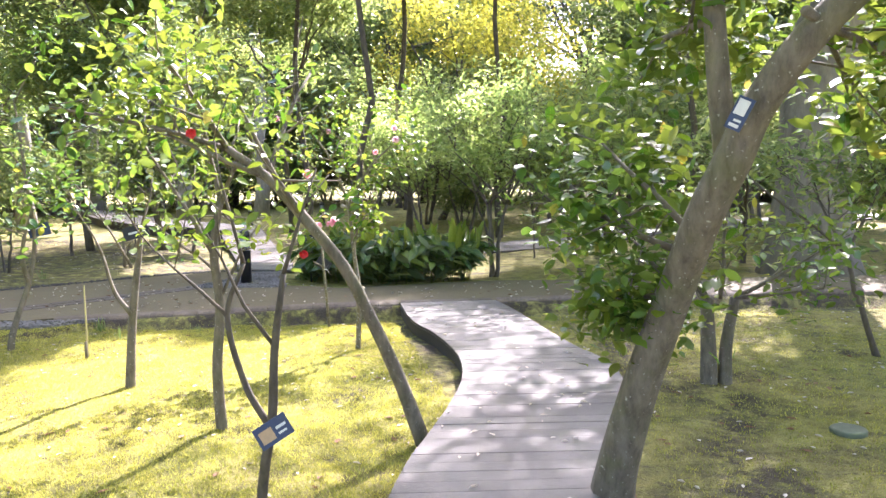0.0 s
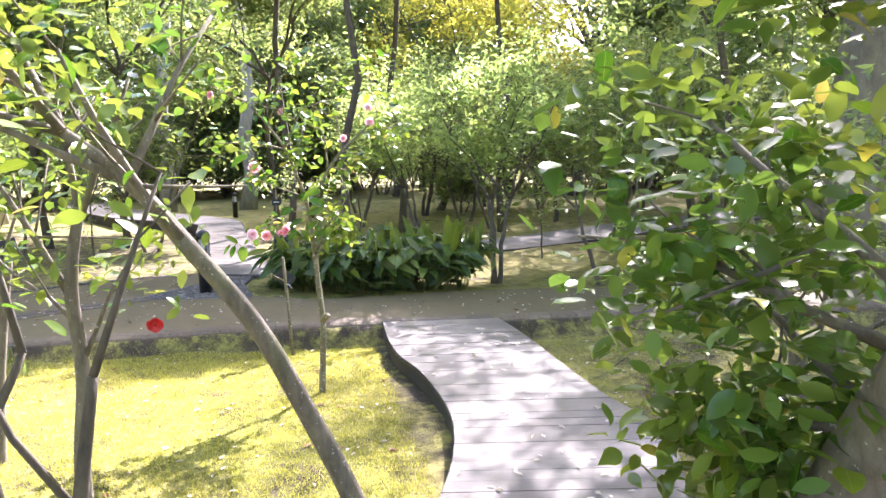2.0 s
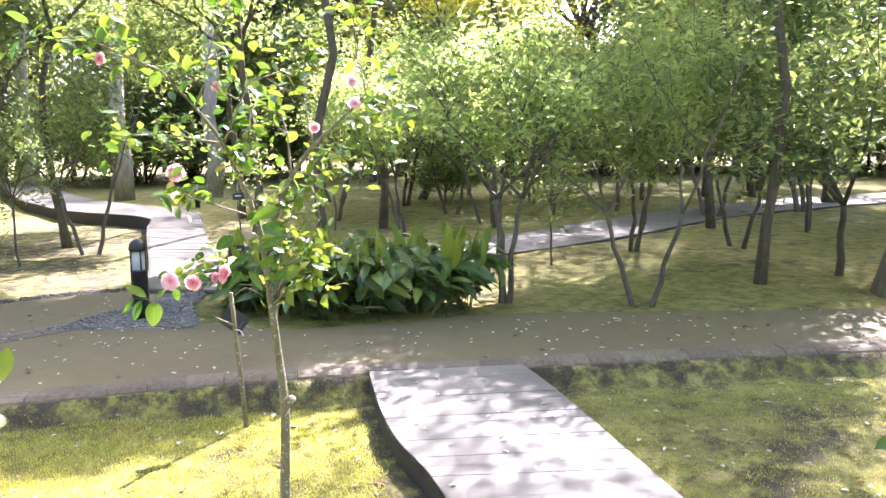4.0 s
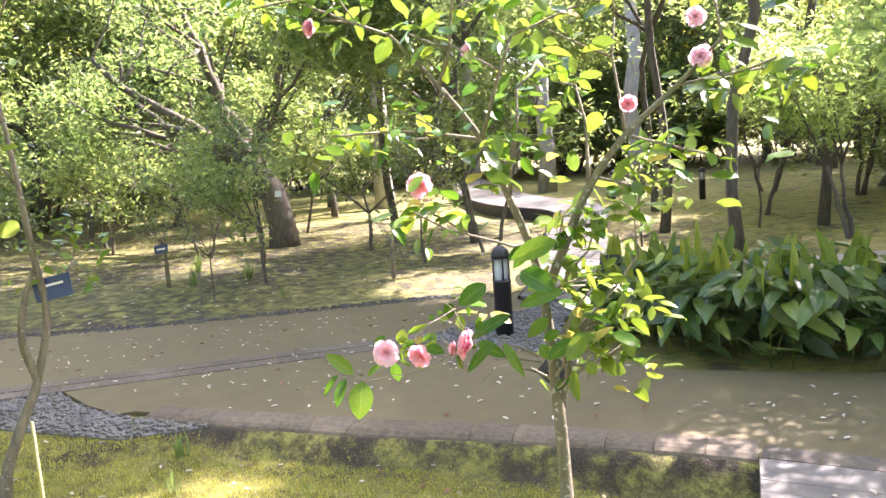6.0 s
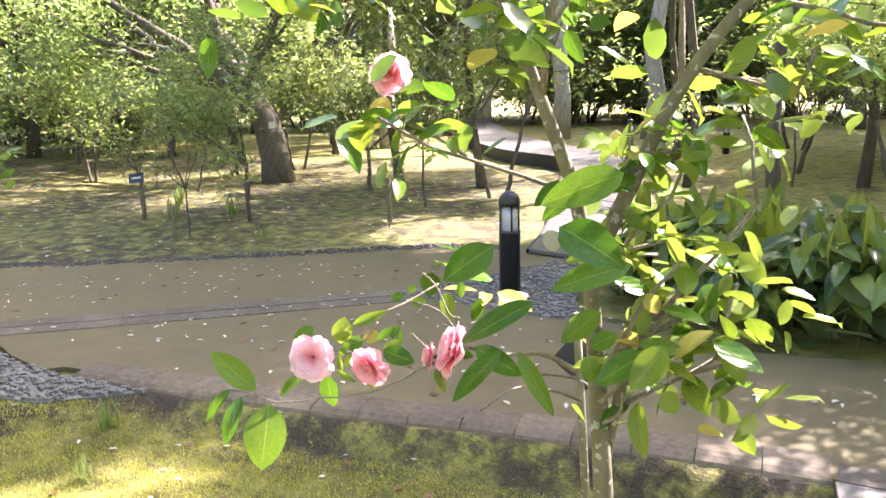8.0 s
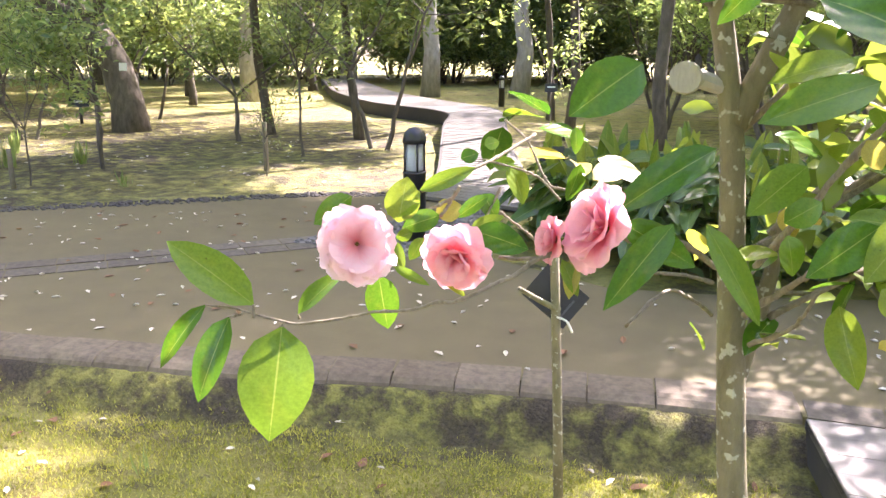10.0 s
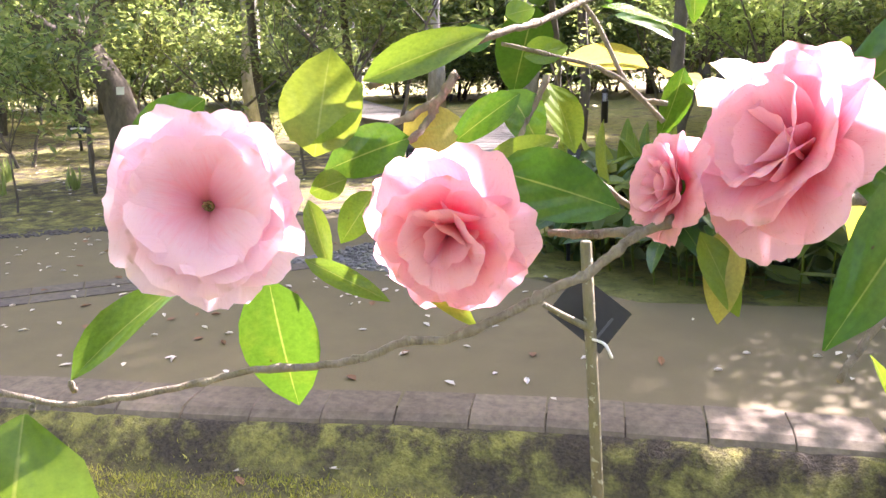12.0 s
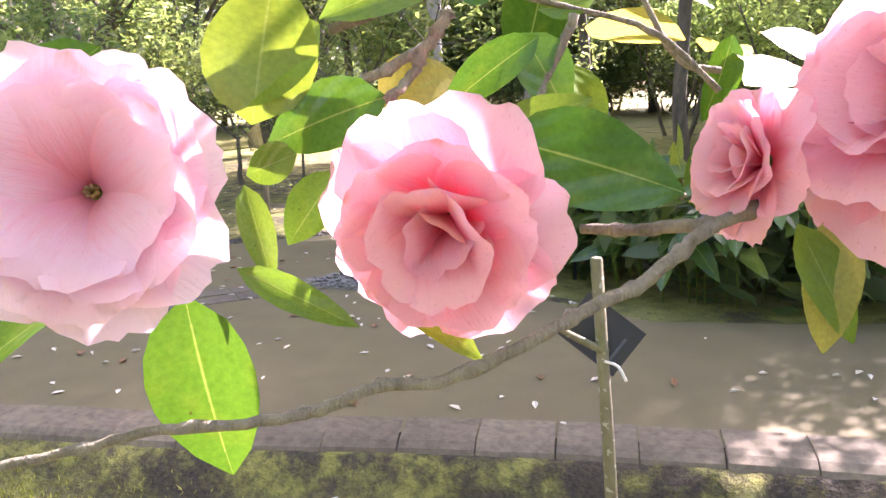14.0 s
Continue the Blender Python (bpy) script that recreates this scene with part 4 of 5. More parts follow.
s2_tree, _ = custom_tree(
    "slim_camellia", "young camellia with short forked trunk and few leaves", "shrub",
    [([(-2.28, 5.3, -0.2), (-2.25, 5.31, 0.25), (-2.21, 5.33, 0.65), (-2.14, 5.38, 1.2)], [0.045, 0.036, 0.032, 0.02]), ([(-2.22, 5.3, 0.5), (-2.38, 5.32, 0.7), (-2.45, 5.3, 1.0)], [0.024, 0.018, 0.012])],
    [((-2.15, 5.3, 1.05), (-2.0, 5.35, 1.7), 0.014), ((-2.45, 5.3, 1.0), (-2.7, 5.3, 1.5), 0.012), ((-2.2, 5.3, 0.9), (-2.5, 5.2, 1.5), 0.012)],
    BARK, LEAF_CAM, 0.08, 8, 0.16, 34, 1, 0)
custom_tree(
    "slim_camellia", "slender camellia at the lawn's edge with airy crown", "shrub",
    [([(-3.6, 4.6, -0.2), (-3.55, 4.6, 0.5), (-3.6, 4.6, 1.1)], [0.045, 0.036, 0.028])],
    [((-3.6, 4.6, 1.0), (-4.1, 4.6, 1.9), 0.02), ((-3.6, 4.6, 1.1), (-3.2, 4.7, 2.0), 0.02), ((-3.6, 4.6, 1.1), (-3.5, 4.2, 2.1), 0.02)],
    BARK, LEAF_CAM, 0.09, 8, 0.2, 35, 2, 0)
# thick leaning camellia on the right of the boardwalk, with its hanging leaves
right_tree, right_spots = custom_tree(
    "old_camellia", "thick leaning camellia trunk, smooth grey bark, glossy hanging leaves", "tree",
    [([(1.46, 3.20, -0.22), (1.48, 3.08, 0.1), (1.57, 2.95, 0.56), (1.69, 2.8, 1.02), (1.76, 2.55, 1.4), (1.84, 2.42, 1.64), (1.92, 2.34, 1.86), (2.12, 2.22, 2.15), (2.5, 2.0, 2.5)], [0.135, 0.105, 0.09, 0.082, 0.078, 0.076, 0.068, 0.06, 0.045]),
     ([(1.84, 2.5, 1.68), (1.80, 2.5, 2.0), (1.77, 2.5, 2.5), (1.8, 2.55, 3.0)], [0.055, 0.046, 0.04, 0.032])],
    [((1.69, 2.82, 1.05), (1.52, 3.0, 1.0), 0.018), ((1.72, 2.78, 1.25), (1.30, 3.05, 1.45), 0.018), ((1.74, 2.7, 1.35), (1.42, 3.15, 1.75), 0.018), ((1.6, 3.02, 0.75), (1.45, 3.15, 0.9), 0.012), ((1.7, 2.8, 1.1), (1.55, 3.3, 1.3), 0.015),
     ((1.78, 2.5, 2.2), (1.62, 3.0, 2.2), 0.02), ((1.78, 2.5, 2.4), (1.9, 2.9, 2.55), 0.02), ((2.0, 2.15, 2.15), (2.5, 2.5, 2.0), 0.02),
     ((2.25, 2.1, 2.3), (2.6, 2.8, 2.3), 0.02), ((2.1, 2.22, 2.14), (2.5, 3.0, 1.95), 0.018), ((1.79, 2.5, 2.4), (1.75, 3.1, 2.35), 0.018)],
    BARK, LEAF_CAM, 0.09, 26, 0.12, 36, 1, 330, 0.095, keep=(1.16, 9), kids=(3, 4))
low_tree, low_spots = custom_tree(
    "low_camellia", "low twin-stemmed camellia with glossy leaves over moss", "shrub",
    [([(2.54, 5.55, -0.2), (2.53, 5.55, 0.2), (2.5, 5.5, 0.6)], [0.075, 0.062, 0.05]), ([(2.67, 5.56, -0.2), (2.67, 5.55, 0.2), (2.72, 5.5, 0.6)], [0.06, 0.05, 0.04])],
    [((2.5, 5.5, 0.6), (2.1, 5.2, 0.95), 0.02), ((2.72, 5.5, 0.6), (3.2, 5.0, 0.75), 0.02), ((2.6, 5.5, 0.6), (2.6, 5.3, 1.3), 0.02), ((2.72, 5.5, 0.6), (3.4, 5.4, 1.0), 0.02), ((2.5, 5.5, 0.6), (2.2, 5.5, 1.4), 0.02)],
    BARK, LEAF_CAM, 0.095, 11, 0.16, 37, 1, 60, 0.1)
edge_tree, _ = custom_tree(
    "bent_sapling", "bent pale sapling trunk with lichen beside the gravel", "sapling",
    [([(-4.32, 6.63, -0.2), (-4.3, 6.67, 0.05), (-4.26, 6.78, 0.33), (-4.23, 6.88, 0.55), (-4.2, 6.98, 0.95), (-4.2, 6.95, 1.35), (-4.22, 6.92, 1.9), (-4.25, 6.88, 2.5)], [0.042, 0.034, 0.03, 0.027, 0.023, 0.02, 0.016, 0.01]),
     ([(-4.23, 6.89, 0.56), (-4.25, 6.84, 0.8), (-4.24, 6.87, 1.03), (-4.21, 6.95, 1.26)], [0.028, 0.024, 0.02, 0.014])],
    [((-4.22, 6.92, 1.75), (-4.5, 6.7, 2.35), 0.01), ((-4.25, 6.88, 2.45), (-4.0, 7.0, 3.0), 0.01), ((-4.2, 6.98, 1.0), (-4.1, 7.15, 1.3), 0.006)],
    BARK, LEAF_CAM, 0.08, 8, 0.14, 38, 1, 0)


# ---- aspidistra clump ----
def aspidistra():
    top = thing("aspidistra_clump", pose(-1.1, 11.45, -0.02), "dense clump of dark glossy aspidistra leaves by the path", "plant")
    rng = random.Random(17)
    dark = [leaf_mesh("leaf", ASPI, s, 0.14, b, 8) for s, b in ((0.30, 0.40), (0.36, 0.55), (0.33, 0.30))]
    high = [leaf_mesh("leaf", ASPI_SUNLIT, s, 0.2, b, 8) for s, b in ((0.22, 0.12), (0.26, 0.25))]
    for i in range(300):
        a = rng.uniform(0, 6.283)
        if math.sin(a) > 0 and rng.random() < 0.5:
            a = -a
        r = math.sqrt(rng.random())
        x, y = 1.52 * r * math.cos(a), 0.86 * r * math.sin(a)
        tall = 0.62 + 0.22 * (1 - r) + 0.10 * max(0, y)
        up = rng.random() < 0.5 - 0.34 * r
        out = Vector((math.cos(a), math.sin(a) * 1.2, 0))
        if up:
            z = rng.uniform(0.36, 0.56)
            d = Vector((rng.gauss(0, 0.22), rng.gauss(0, 0.22), 1)) + out * 0.15
            L = rng.uniform(0.32, 0.48)
            part("leaf", rng.choice(high), top, m=leaf_pose((x, y, z), Vector((x, y, z)) + d.normalized() * L, (rng.gauss(0, 1), -1 + rng.gauss(0, 0.5), 0.3), 0.5 * L))
        else:
            z = rng.uniform(0.28, tall) if r > 0.6 else rng.uniform(0.5, tall)
            d = out * rng.uniform(0.5, 1.0) + Vector((rng.gauss(0, 0.35), rng.gauss(0, 0.35) - 0.25, rng.uniform(-0.25, 0.35)))
            L = rng.uniform(0.23, 0.34)
            part("leaf", rng.choice(dark), top, m=leaf_pose((x, y, z), Vector((x, y, z)) + d.normalized() * L, out * 0.5 + Vector((rng.gauss(0, 0.3), rng.gauss(0, 0.3) - 0.3, 1)), 0.5 * L))
    s = Soup()
    for i in range(150):
        a, r = rng.uniform(0, 6.283), math.sqrt(rng.random())
        x, y = 1.5 * r * math.cos(a), 0.8 * r * math.sin(a)
        s.tube([(x, y, -0.02), (x * 1.03, y * 1.03, 0.25), (x * 1.06, y * 1.06, 0.5)], [0.006, 0.005, 0.004], 4)
    tagged(part("stalk_tangle", s.mesh("stalk_tangle", ASPI_SUNLIT), top), kind="stuff")
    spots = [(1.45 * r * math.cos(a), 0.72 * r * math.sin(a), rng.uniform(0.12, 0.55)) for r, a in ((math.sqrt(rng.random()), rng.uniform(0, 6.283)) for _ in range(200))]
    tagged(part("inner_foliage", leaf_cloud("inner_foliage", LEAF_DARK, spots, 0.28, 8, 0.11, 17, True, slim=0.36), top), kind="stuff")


aspidistra()


# ---- bollard lamps ----
def bollard(x, y, z, turn=0.0, h=0.86):
    top = thing("bollard_lamp", pose(x, y, z, 0, 0, turn), "black cylindrical bollard lamp with clear glass head", "lamp", "path lamps")
    def lathe(name, prof, mat, label=""):
        s = Soup()
        s.tube([(0, 0, zz) for zz, _ in prof], [r for _, r in prof], 20)
        return part(name, s.mesh(name, mat), top, label)
    lathe("post", [(-0.05, 0.085), (h * 0.60, 0.085), (h * 0.605, 0.09), (h * 0.62, 0.09), (h * 0.625, 0.07)], BLACK)
    sleeve = lathe("glass_sleeve", [(h * 0.625, 0.068), (h * 0.86, 0.068)], GLASS, "clear glass sleeve")
    core = lathe("lamp_core", [(h * 0.625, 0.055), (h * 0.64, 0.058), (h * 0.855, 0.058)], CAP, "pale frosted lamp core")
    core.parent, sleeve.visible_shadow = sleeve, False
    lathe("cap", [(h * 0.86, 0.086), (h * 0.90, 0.088), (h * 0.95, 0.075), (h * 0.985, 0.045), (h, 0.012)], BLACK)
    for k in range(4):
        a = math.pi / 4 + k * math.pi / 2
        s = Soup()
        s.tube([(0.076 * math.cos(a), 0.076 * math.sin(a), h * 0.615), (0.076 * math.cos(a), 0.076 * math.sin(a), h * 0.865)], [0.008, 0.008], 6)
        part("strut", s.mesh("strut", BLACK), top)
    return top


bollard(-3.26, 10.72, 0.0)
bollard(-8.6, 25.6, 0.0, 40)
bollard(-5.8, 25.0, 0.0, 10)
# ---- the pink camellia, with its flowering branch ----
BRANCH = Matrix(((0.8907, -0.1015, 0.4430, -0.9385), (0.4542, 0.2353, -0.8593, 6.5340), (-0.0170, 0.9666, 0.2557, 1.1506), (0, 0, 0, 1)))
FOOT = Vector((-0.67, 6.9, -0.12))
hero = thing("pink_camellia", Matrix.Translation(FOOT), "young pink camellia with lichen-spotted trunk and double flowers", "tree")
HOME = Matrix.Translation(-FOOT)
rh = random.Random(41)


def hero_leaf(tone, base, tip, width):
    """A leaf of the flowering branch: across, up and towards the lawn, in the branch's own frame."""
    face = Vector((rh.uniform(-0.35, 0.35), rh.uniform(0.0, 0.6), 1.0))
    me = LEAVES[tone][rh.randrange(3)]
    part("leaf", me, hero, m=HOME @ BRANCH @ leaf_pose(base, tip, face, width * 0.86))


def hero_twig(pts, r0, r1):
    p = [HOME @ BRANCH @ Vector(q) for q in pts]
    fine = smooth3(p, 7)
    n = len(fine)
    radii = [(r0 + (r1 - r0) * i / (n - 1)) * (1 + (0.35 if i % 9 == 4 else 0.0) + rh.uniform(-0.06, 0.06)) for i in range(n)]
    s = Soup()
    s.tube([q + Vector((rh.uniform(-1, 1), rh.uniform(-1, 1), rh.uniform(-1, 1))) * r0 * 0.3 for q in fine], radii, 9)
    part("twig", s.mesh("twig", TWIG), hero)


stem("trunk", [Vector(p) - FOOT for p in ((-0.66, 6.88, -0.2), (-0.64, 6.87, 0.1), (-0.62, 6.85, 0.45), (-0.67, 6.93, 0.75), (-0.70, 6.95, 1.03), (-0.72, 6.95, 1.25), (-0.75, 6.94, 1.42), (-0.80, 6.9, 1.6), (-0.87, 6.86, 1.8), (-0.98, 6.8, 1.98), (-1.1, 6.72, 2.15))],
     [0.028, 0.025, 0.023, 0.021, 0.019, 0.016, 0.0145, 0.0125, 0.01, 0.008, 0.005], BARK_SPOT, hero, 12)
stem("trunk", [Vector(p) - FOOT for p in ((-0.69, 6.96, 0.85), (-0.655, 6.97, 1.05), (-0.64, 6.98, 1.2))], [0.013, 0.011, 0.008], BARK_SPOT, hero, 9)
stem("trunk", [Vector(p) - FOOT for p in ((-0.72, 6.95, 1.27), (-0.67, 6.98, 1.4), (-0.58, 7.03, 1.62), (-0.47, 7.08, 1.78), (-0.33, 7.16, 1.92), (-0.2, 7.2, 2.05))], [0.018, 0.016, 0.013, 0.011, 0.008, 0.005], BARK_SPOT, hero, 9)
stem("knot", [Vector(p) - FOOT for p in ((-0.62, 6.85, 0.45), (-0.575, 6.8, 0.49), (-0.56, 6.79, 0.505))], [0.026, 0.024, 0.021], BARK_SPOT, hero, 10, "sawn-off limb stub")
cut = Soup()
cut.tube([Vector(p) - FOOT for p in ((-0.738, 6.945, 1.32), (-0.765, 6.935, 1.33), (-0.782, 6.918, 1.333))], [0.012, 0.013, 0.017], 10)
cut.tube([Vector(p) - FOOT for p in ((-0.782, 6.918, 1.333), (-0.781, 6.909, 1.332), (-0.781, 6.906, 1.332))], [0.021, 0.022, 0.020], 16)
part("knot", cut.mesh("knot", BARK_PALE, False), hero, "pale sawn-off limb end")
hero_spots = []
for a, b, r in (((-0.80, 6.9, 1.6), (-0.72, 6.85, 1.95), 0.008), ((-0.87, 6.86, 1.8), (-1.2, 6.75, 1.85), 0.008), ((-0.98, 6.8, 1.98), (-0.85, 6.75, 2.3), 0.008), ((-1.1, 6.72, 2.15), (-1.4, 6.6, 2.3), 0.006),
                ((-0.58, 7.03, 1.62), (-0.62, 7.05, 1.95), 0.008), ((-0.47, 7.08, 1.78), (-0.3, 7.15, 1.72), 0.007), ((-0.33, 7.16, 1.92), (-0.1, 7.25, 1.95), 0.006), ((-0.2, 7.2, 2.05), (-0.25, 7.2, 2.35), 0.005),
                ((-0.7, 6.95, 1.08), (-0.47, 7.07, 1.25), 0.009), ((-0.66, 6.97, 1.12), (-0.45, 7.1, 1.4), 0.007), ((-0.87, 6.86, 1.8), (-0.7, 6.8, 2.1), 0.008), ((-0.47, 7.08, 1.78), (-0.5, 7.1, 2.15), 0.007), ((-0.55, 7.04, 1.65), (-0.4, 7.1, 1.6), 0.006), ((-0.65, 6.97, 1.0), (-0.5, 7.05, 1.1), 0.006), ((-0.72, 6.95, 1.25), (-0.58, 7.0, 1.42), 0.006),
                ((-0.75, 6.94, 1.42), (-0.95, 6.75, 1.52), 0.006), ((-0.75, 6.94, 1.4), (-0.62, 6.98, 1.5), 0.006)):
    hs = Soup()
    branchy(hs, Vector(a) - FOOT, Vector(b) - FOOT, r, rh, 1, hero_spots, 0.5, (2, 4), 0.08, 5)
    part("branch", hs.mesh("branch", TWIG), hero)
part("crown", leaf_cloud("crown", LEAF_CAM, hero_spots, 0.08, 3, 0.08, 43, True, slim=0.5), hero)
loose_leaves(hero, hero_spots, 340, 0.082, rh, 0.06, tones=("green",) * 7 + ("lime",) * 7 + ("gold",))
for spot in (Vector((-0.97, 6.79, 1.29)), Vector((-0.90, 6.84, 1.24)), Vector((-0.94, 6.82, 1.22))):
    loose_leaves(hero, [spot - FOOT], 4, 0.075, rh, 0.03)
hero_twig([(-0.2259, -0.0511, 0), (-0.1686, -0.0653, 0), (-0.1361, -0.0632, 0.004), (-0.1049, -0.0576, 0.004), (-0.084, -0.0528, 0.004), (-0.051, -0.0502, 0.004), (-0.0337, -0.0472, 0.004), (-0.0163, -0.0408, 0.004), (0.0028, -0.0394, 0.004), (0.0288, -0.0281, 0.004), (0.0464, -0.0194, 0.0), (0.0608, -0.0139, -0.005), (0.0735, -0.0051, -0.01), (0.0906, 0.0055, -0.02), (0.1207, 0.0165, -0.03)], 0.0012, 0.0025)
hero_twig([(0.1207, 0.0165, -0.03), (0.1492, 0.0443, -0.06), (0.2183, 0.0291, -0.1), (0.2952, 0.0277, -0.17), (0.3578, -0.0021, -0.22)], 0.0033, 0.0045)
hero_twig([(0.1024, 0.0226, -0.09), (0.081, 0.0395, -0.09), (0.0543, 0.0616, -0.1)], 0.0018, 0.0016)
hero_twig([(0.0506, 0.0068, -0.04), (0.0699, 0.0056, -0.03), (0.0906, 0.0052, -0.02)], 0.0018, 0.0026)
hero_twig([(0.0065, 0.0817, -0.03), (-0.0025, 0.069, -0.03), (-0.017, 0.0609, -0.03), (-0.0317, 0.0538, -0.025)], 0.0024, 0.0016)
hero_twig([(-0.0025, 0.069, -0.03), (-0.0065, 0.06, -0.03), (-0.015, 0.0481, -0.02)], 0.0022, 0.0015)
hero_twig([(0.051, 0.0827, -0.04), (0.0415, 0.0626, -0.04), (0.0325, 0.0461, -0.035)], 0.0018, 0.0014)
hero_twig([(-0.0348, 0.0753, -0.03), (0.0277, 0.1064, -0.05), (0.054, 0.1229, -0.08), (0.0988, 0.155, -0.12)], 0.0018, 0.002)
hero_twig([(0.0353, 0.1233, -0.12), (0.0776, 0.1128, -0.12), (0.104, 0.1022, -0.12), (0.1305, 0.0758, -0.12)], 0.0012, 0.0016)
hero_twig([(0.0631, 0.1747, -0.14), (0.0928, 0.1477, -0.14), (0.1172, 0.0991, -0.14), (0.1388, 0.091, -0.14)], 0.0014, 0.0018)
hero_twig([(0.1929, -0.0668, -0.05), (0.2528, -0.0294, -0.1), (0.3199, -0.0443, -0.2), (0.368, -0.0674, -0.26)], 0.0018, 0.003)
hero_twig([(0.2252, -0.0088, -0.1), (0.2983, -0.0111, -0.18), (0.3645, -0.0224, -0.25)], 0.0018, 0.003)
hero_twig([(0.3927, -0.0345, -0.25), (0.4493, 0.0782, -0.15), (0.4803, 0.1429, -0.1), (0.531, 0.2063, -0.05)], 0.005, 0.003)
hero_twig([(0.4089, -0.0667, -0.25), (0.4351, -0.0328, -0.2), (0.4418, -0.0019, -0.12), (0.4828, 0.0386, -0.08)], 0.005, 0.003)
hero_twig([(0.4169, -0.1071, -0.25), (0.4412, -0.0772, -0.18), (0.4418, -0.0301, -0.12)], 0.004, 0.002)
hero_twig([(-0.2052, -0.0612, 0), (-0.2052, -0.0475, 0)], 0.0014, 0.0012)
hero_twig([(-0.1572, -0.0607, 0), (-0.1594, -0.0566, 0)], 0.0014, 0.0012)
hero_twig([(-0.1755, -0.0662, 0), (-0.1755, -0.0694, 0)], 0.0014, 0.0012)
hero_twig([(-0.2259, -0.0511, 0), (-0.2543, -0.0488, 0)], 0.0014, 0.0012)
hero_twig([(-0.2167, -0.0571, 0), (-0.2295, -0.0607, 0)], 0.0014, 0.0012)
hero_leaf("green", (-0.0778, -0.0140, -0.012), (-0.0687, -0.0736, -0.02), 0.0413)
hero_leaf("lime", (-0.2052, -0.0475, 0), (-0.2917, 0.0205, 0.01), 0.0510)
hero_leaf("lime", (-0.1594, -0.0566, 0), (-0.1165, -0.0040, -0.01), 0.0286)
hero_leaf("green", (-0.2575, -0.0495, -0.01), (-0.3132, -0.1153, -0.01), 0.0288)
hero_leaf("green", (-0.2295, -0.0607, 0), (-0.2663, -0.1477, 0.005), 0.0447)
hero_leaf("lime", (-0.1732, -0.0685, 0.01), (-0.1826, -0.1846, 0.02), 0.0773)
hero_leaf("lime", (-0.0589, 0.0413, -0.02), (-0.0502, 0.0885, -0.01), 0.0382)
hero_leaf("gold", (-0.0188, 0.0509, -0.03), (0.0093, 0.0622, -0.035), 0.0273)
hero_leaf("green", (-0.0150, 0.0494, -0.02), (-0.0544, 0.0366, -0.015), 0.0312)
hero_leaf("green", (0.0364, 0.0718, -0.03), (0.0020, 0.0495, -0.03), 0.0199)
hero_leaf("green", (0.0312, 0.0749, -0.035), (0.0488, 0.0488, -0.04), 0.0274)
hero_leaf("lime", (0.0192, 0.0373, -0.03), (0.0545, 0.0518, -0.03), 0.0154)
hero_leaf("green", (0.0215, 0.0340, -0.015), (0.0792, 0.0170, -0.01), 0.0355)
hero_leaf("green", (-0.0434, 0.0304, -0.015), (-0.0619, 0.0252, -0.02), 0.0143)
hero_leaf("green", (-0.0311, 0.0252, -0.02), (-0.0458, 0.0028, -0.01), 0.0196)
hero_leaf("lime", (-0.0616, 0.0217, -0.02), (-0.0514, -0.0096, -0.015), 0.0125)
hero_leaf("lime", (-0.0626, -0.0055, -0.015), (-0.0246, -0.0240, -0.01), 0.0110)
hero_leaf("lime", (-0.0308, 0.0055, -0.02), (0.0143, -0.0352, -0.01), 0.0151)
hero_leaf("green", (-0.1086, 0.0683, -0.02), (-0.1494, 0.0382, -0.02), 0.0310)
hero_leaf("green", (0.2314, 0.0443, -0.01), (0.1519, -0.0373, 0.03), 0.0416)
hero_leaf("green", (0.1816, 0.0468, -0.03), (0.2658, 0.0007, -0.03), 0.0400)
hero_leaf("green", (0.2829, 0.1277, -0.03), (0.1646, 0.0649, 0.02), 0.0516)
hero_leaf("lime", (0.2619, 0.0451, 0), (0.3219, -0.0595, 0.01), 0.0346)
hero_leaf("green", (0.1431, 0.1609, -0.1), (0.1462, 0.1299, -0.1), 0.0217)
hero_leaf("gold", (0.1291, 0.0086, -0.02), (0.1235, -0.0369, -0.02), 0.0207)
hero_leaf("lime", (0.1160, 0.0054, -0.02), (0.1348, -0.0336, -0.02), 0.0169)
hero_leaf("green", (0.0380, 0.1402, -0.12), (0.0554, 0.1455, -0.12), 0.0201)
hero_leaf("green", (0.0100, 0.1233, -0.12), (0.0311, 0.1313, -0.12), 0.0211)
hero_leaf("green", (0.0485, 0.1154, -0.12), (0.0750, 0.1233, -0.12), 0.0222)
hero_leaf("lime", (-0.0367, 0.0758, -0.02), (0.0230, 0.1026, -0.02), 0.0244)
hero_leaf("lime", (-0.0367, 0.0744, -0.02), (-0.0719, 0.0509, -0.02), 0.0338)
hero_leaf("green", (0.2072, 0.2245, -0.05), (0.1233, 0.1637, -0.02), 0.0638)
hero_leaf("green", (0.3259, 0.2489, 0.1), (0.4161, 0.1978, 0.16), 0.0866)
hero_leaf("lime", (0.4440, 0.1969, 0), (0.3112, 0.1555, 0.02), 0.0519)
hero_leaf("lime", (0.4304, 0.2239, -0.02), (0.3341, 0.2091, 0), 0.0495)
hero_leaf("green", (0.4757, 0.0489, -0.05), (0.3900, -0.0049, -0.03), 0.0540)
hero_leaf("lime", (0.5055, 0.0605, -0.03), (0.4479, -0.0111, -0.02), 0.0605)
hero_leaf("lime", (0.3979, 0.1153, -0.06), (0.3295, 0.0619, -0.05), 0.0497)
hero_leaf("green", (0.3818, 0.0521, -0.08), (0.4289, 0.0790, -0.08), 0.0404)
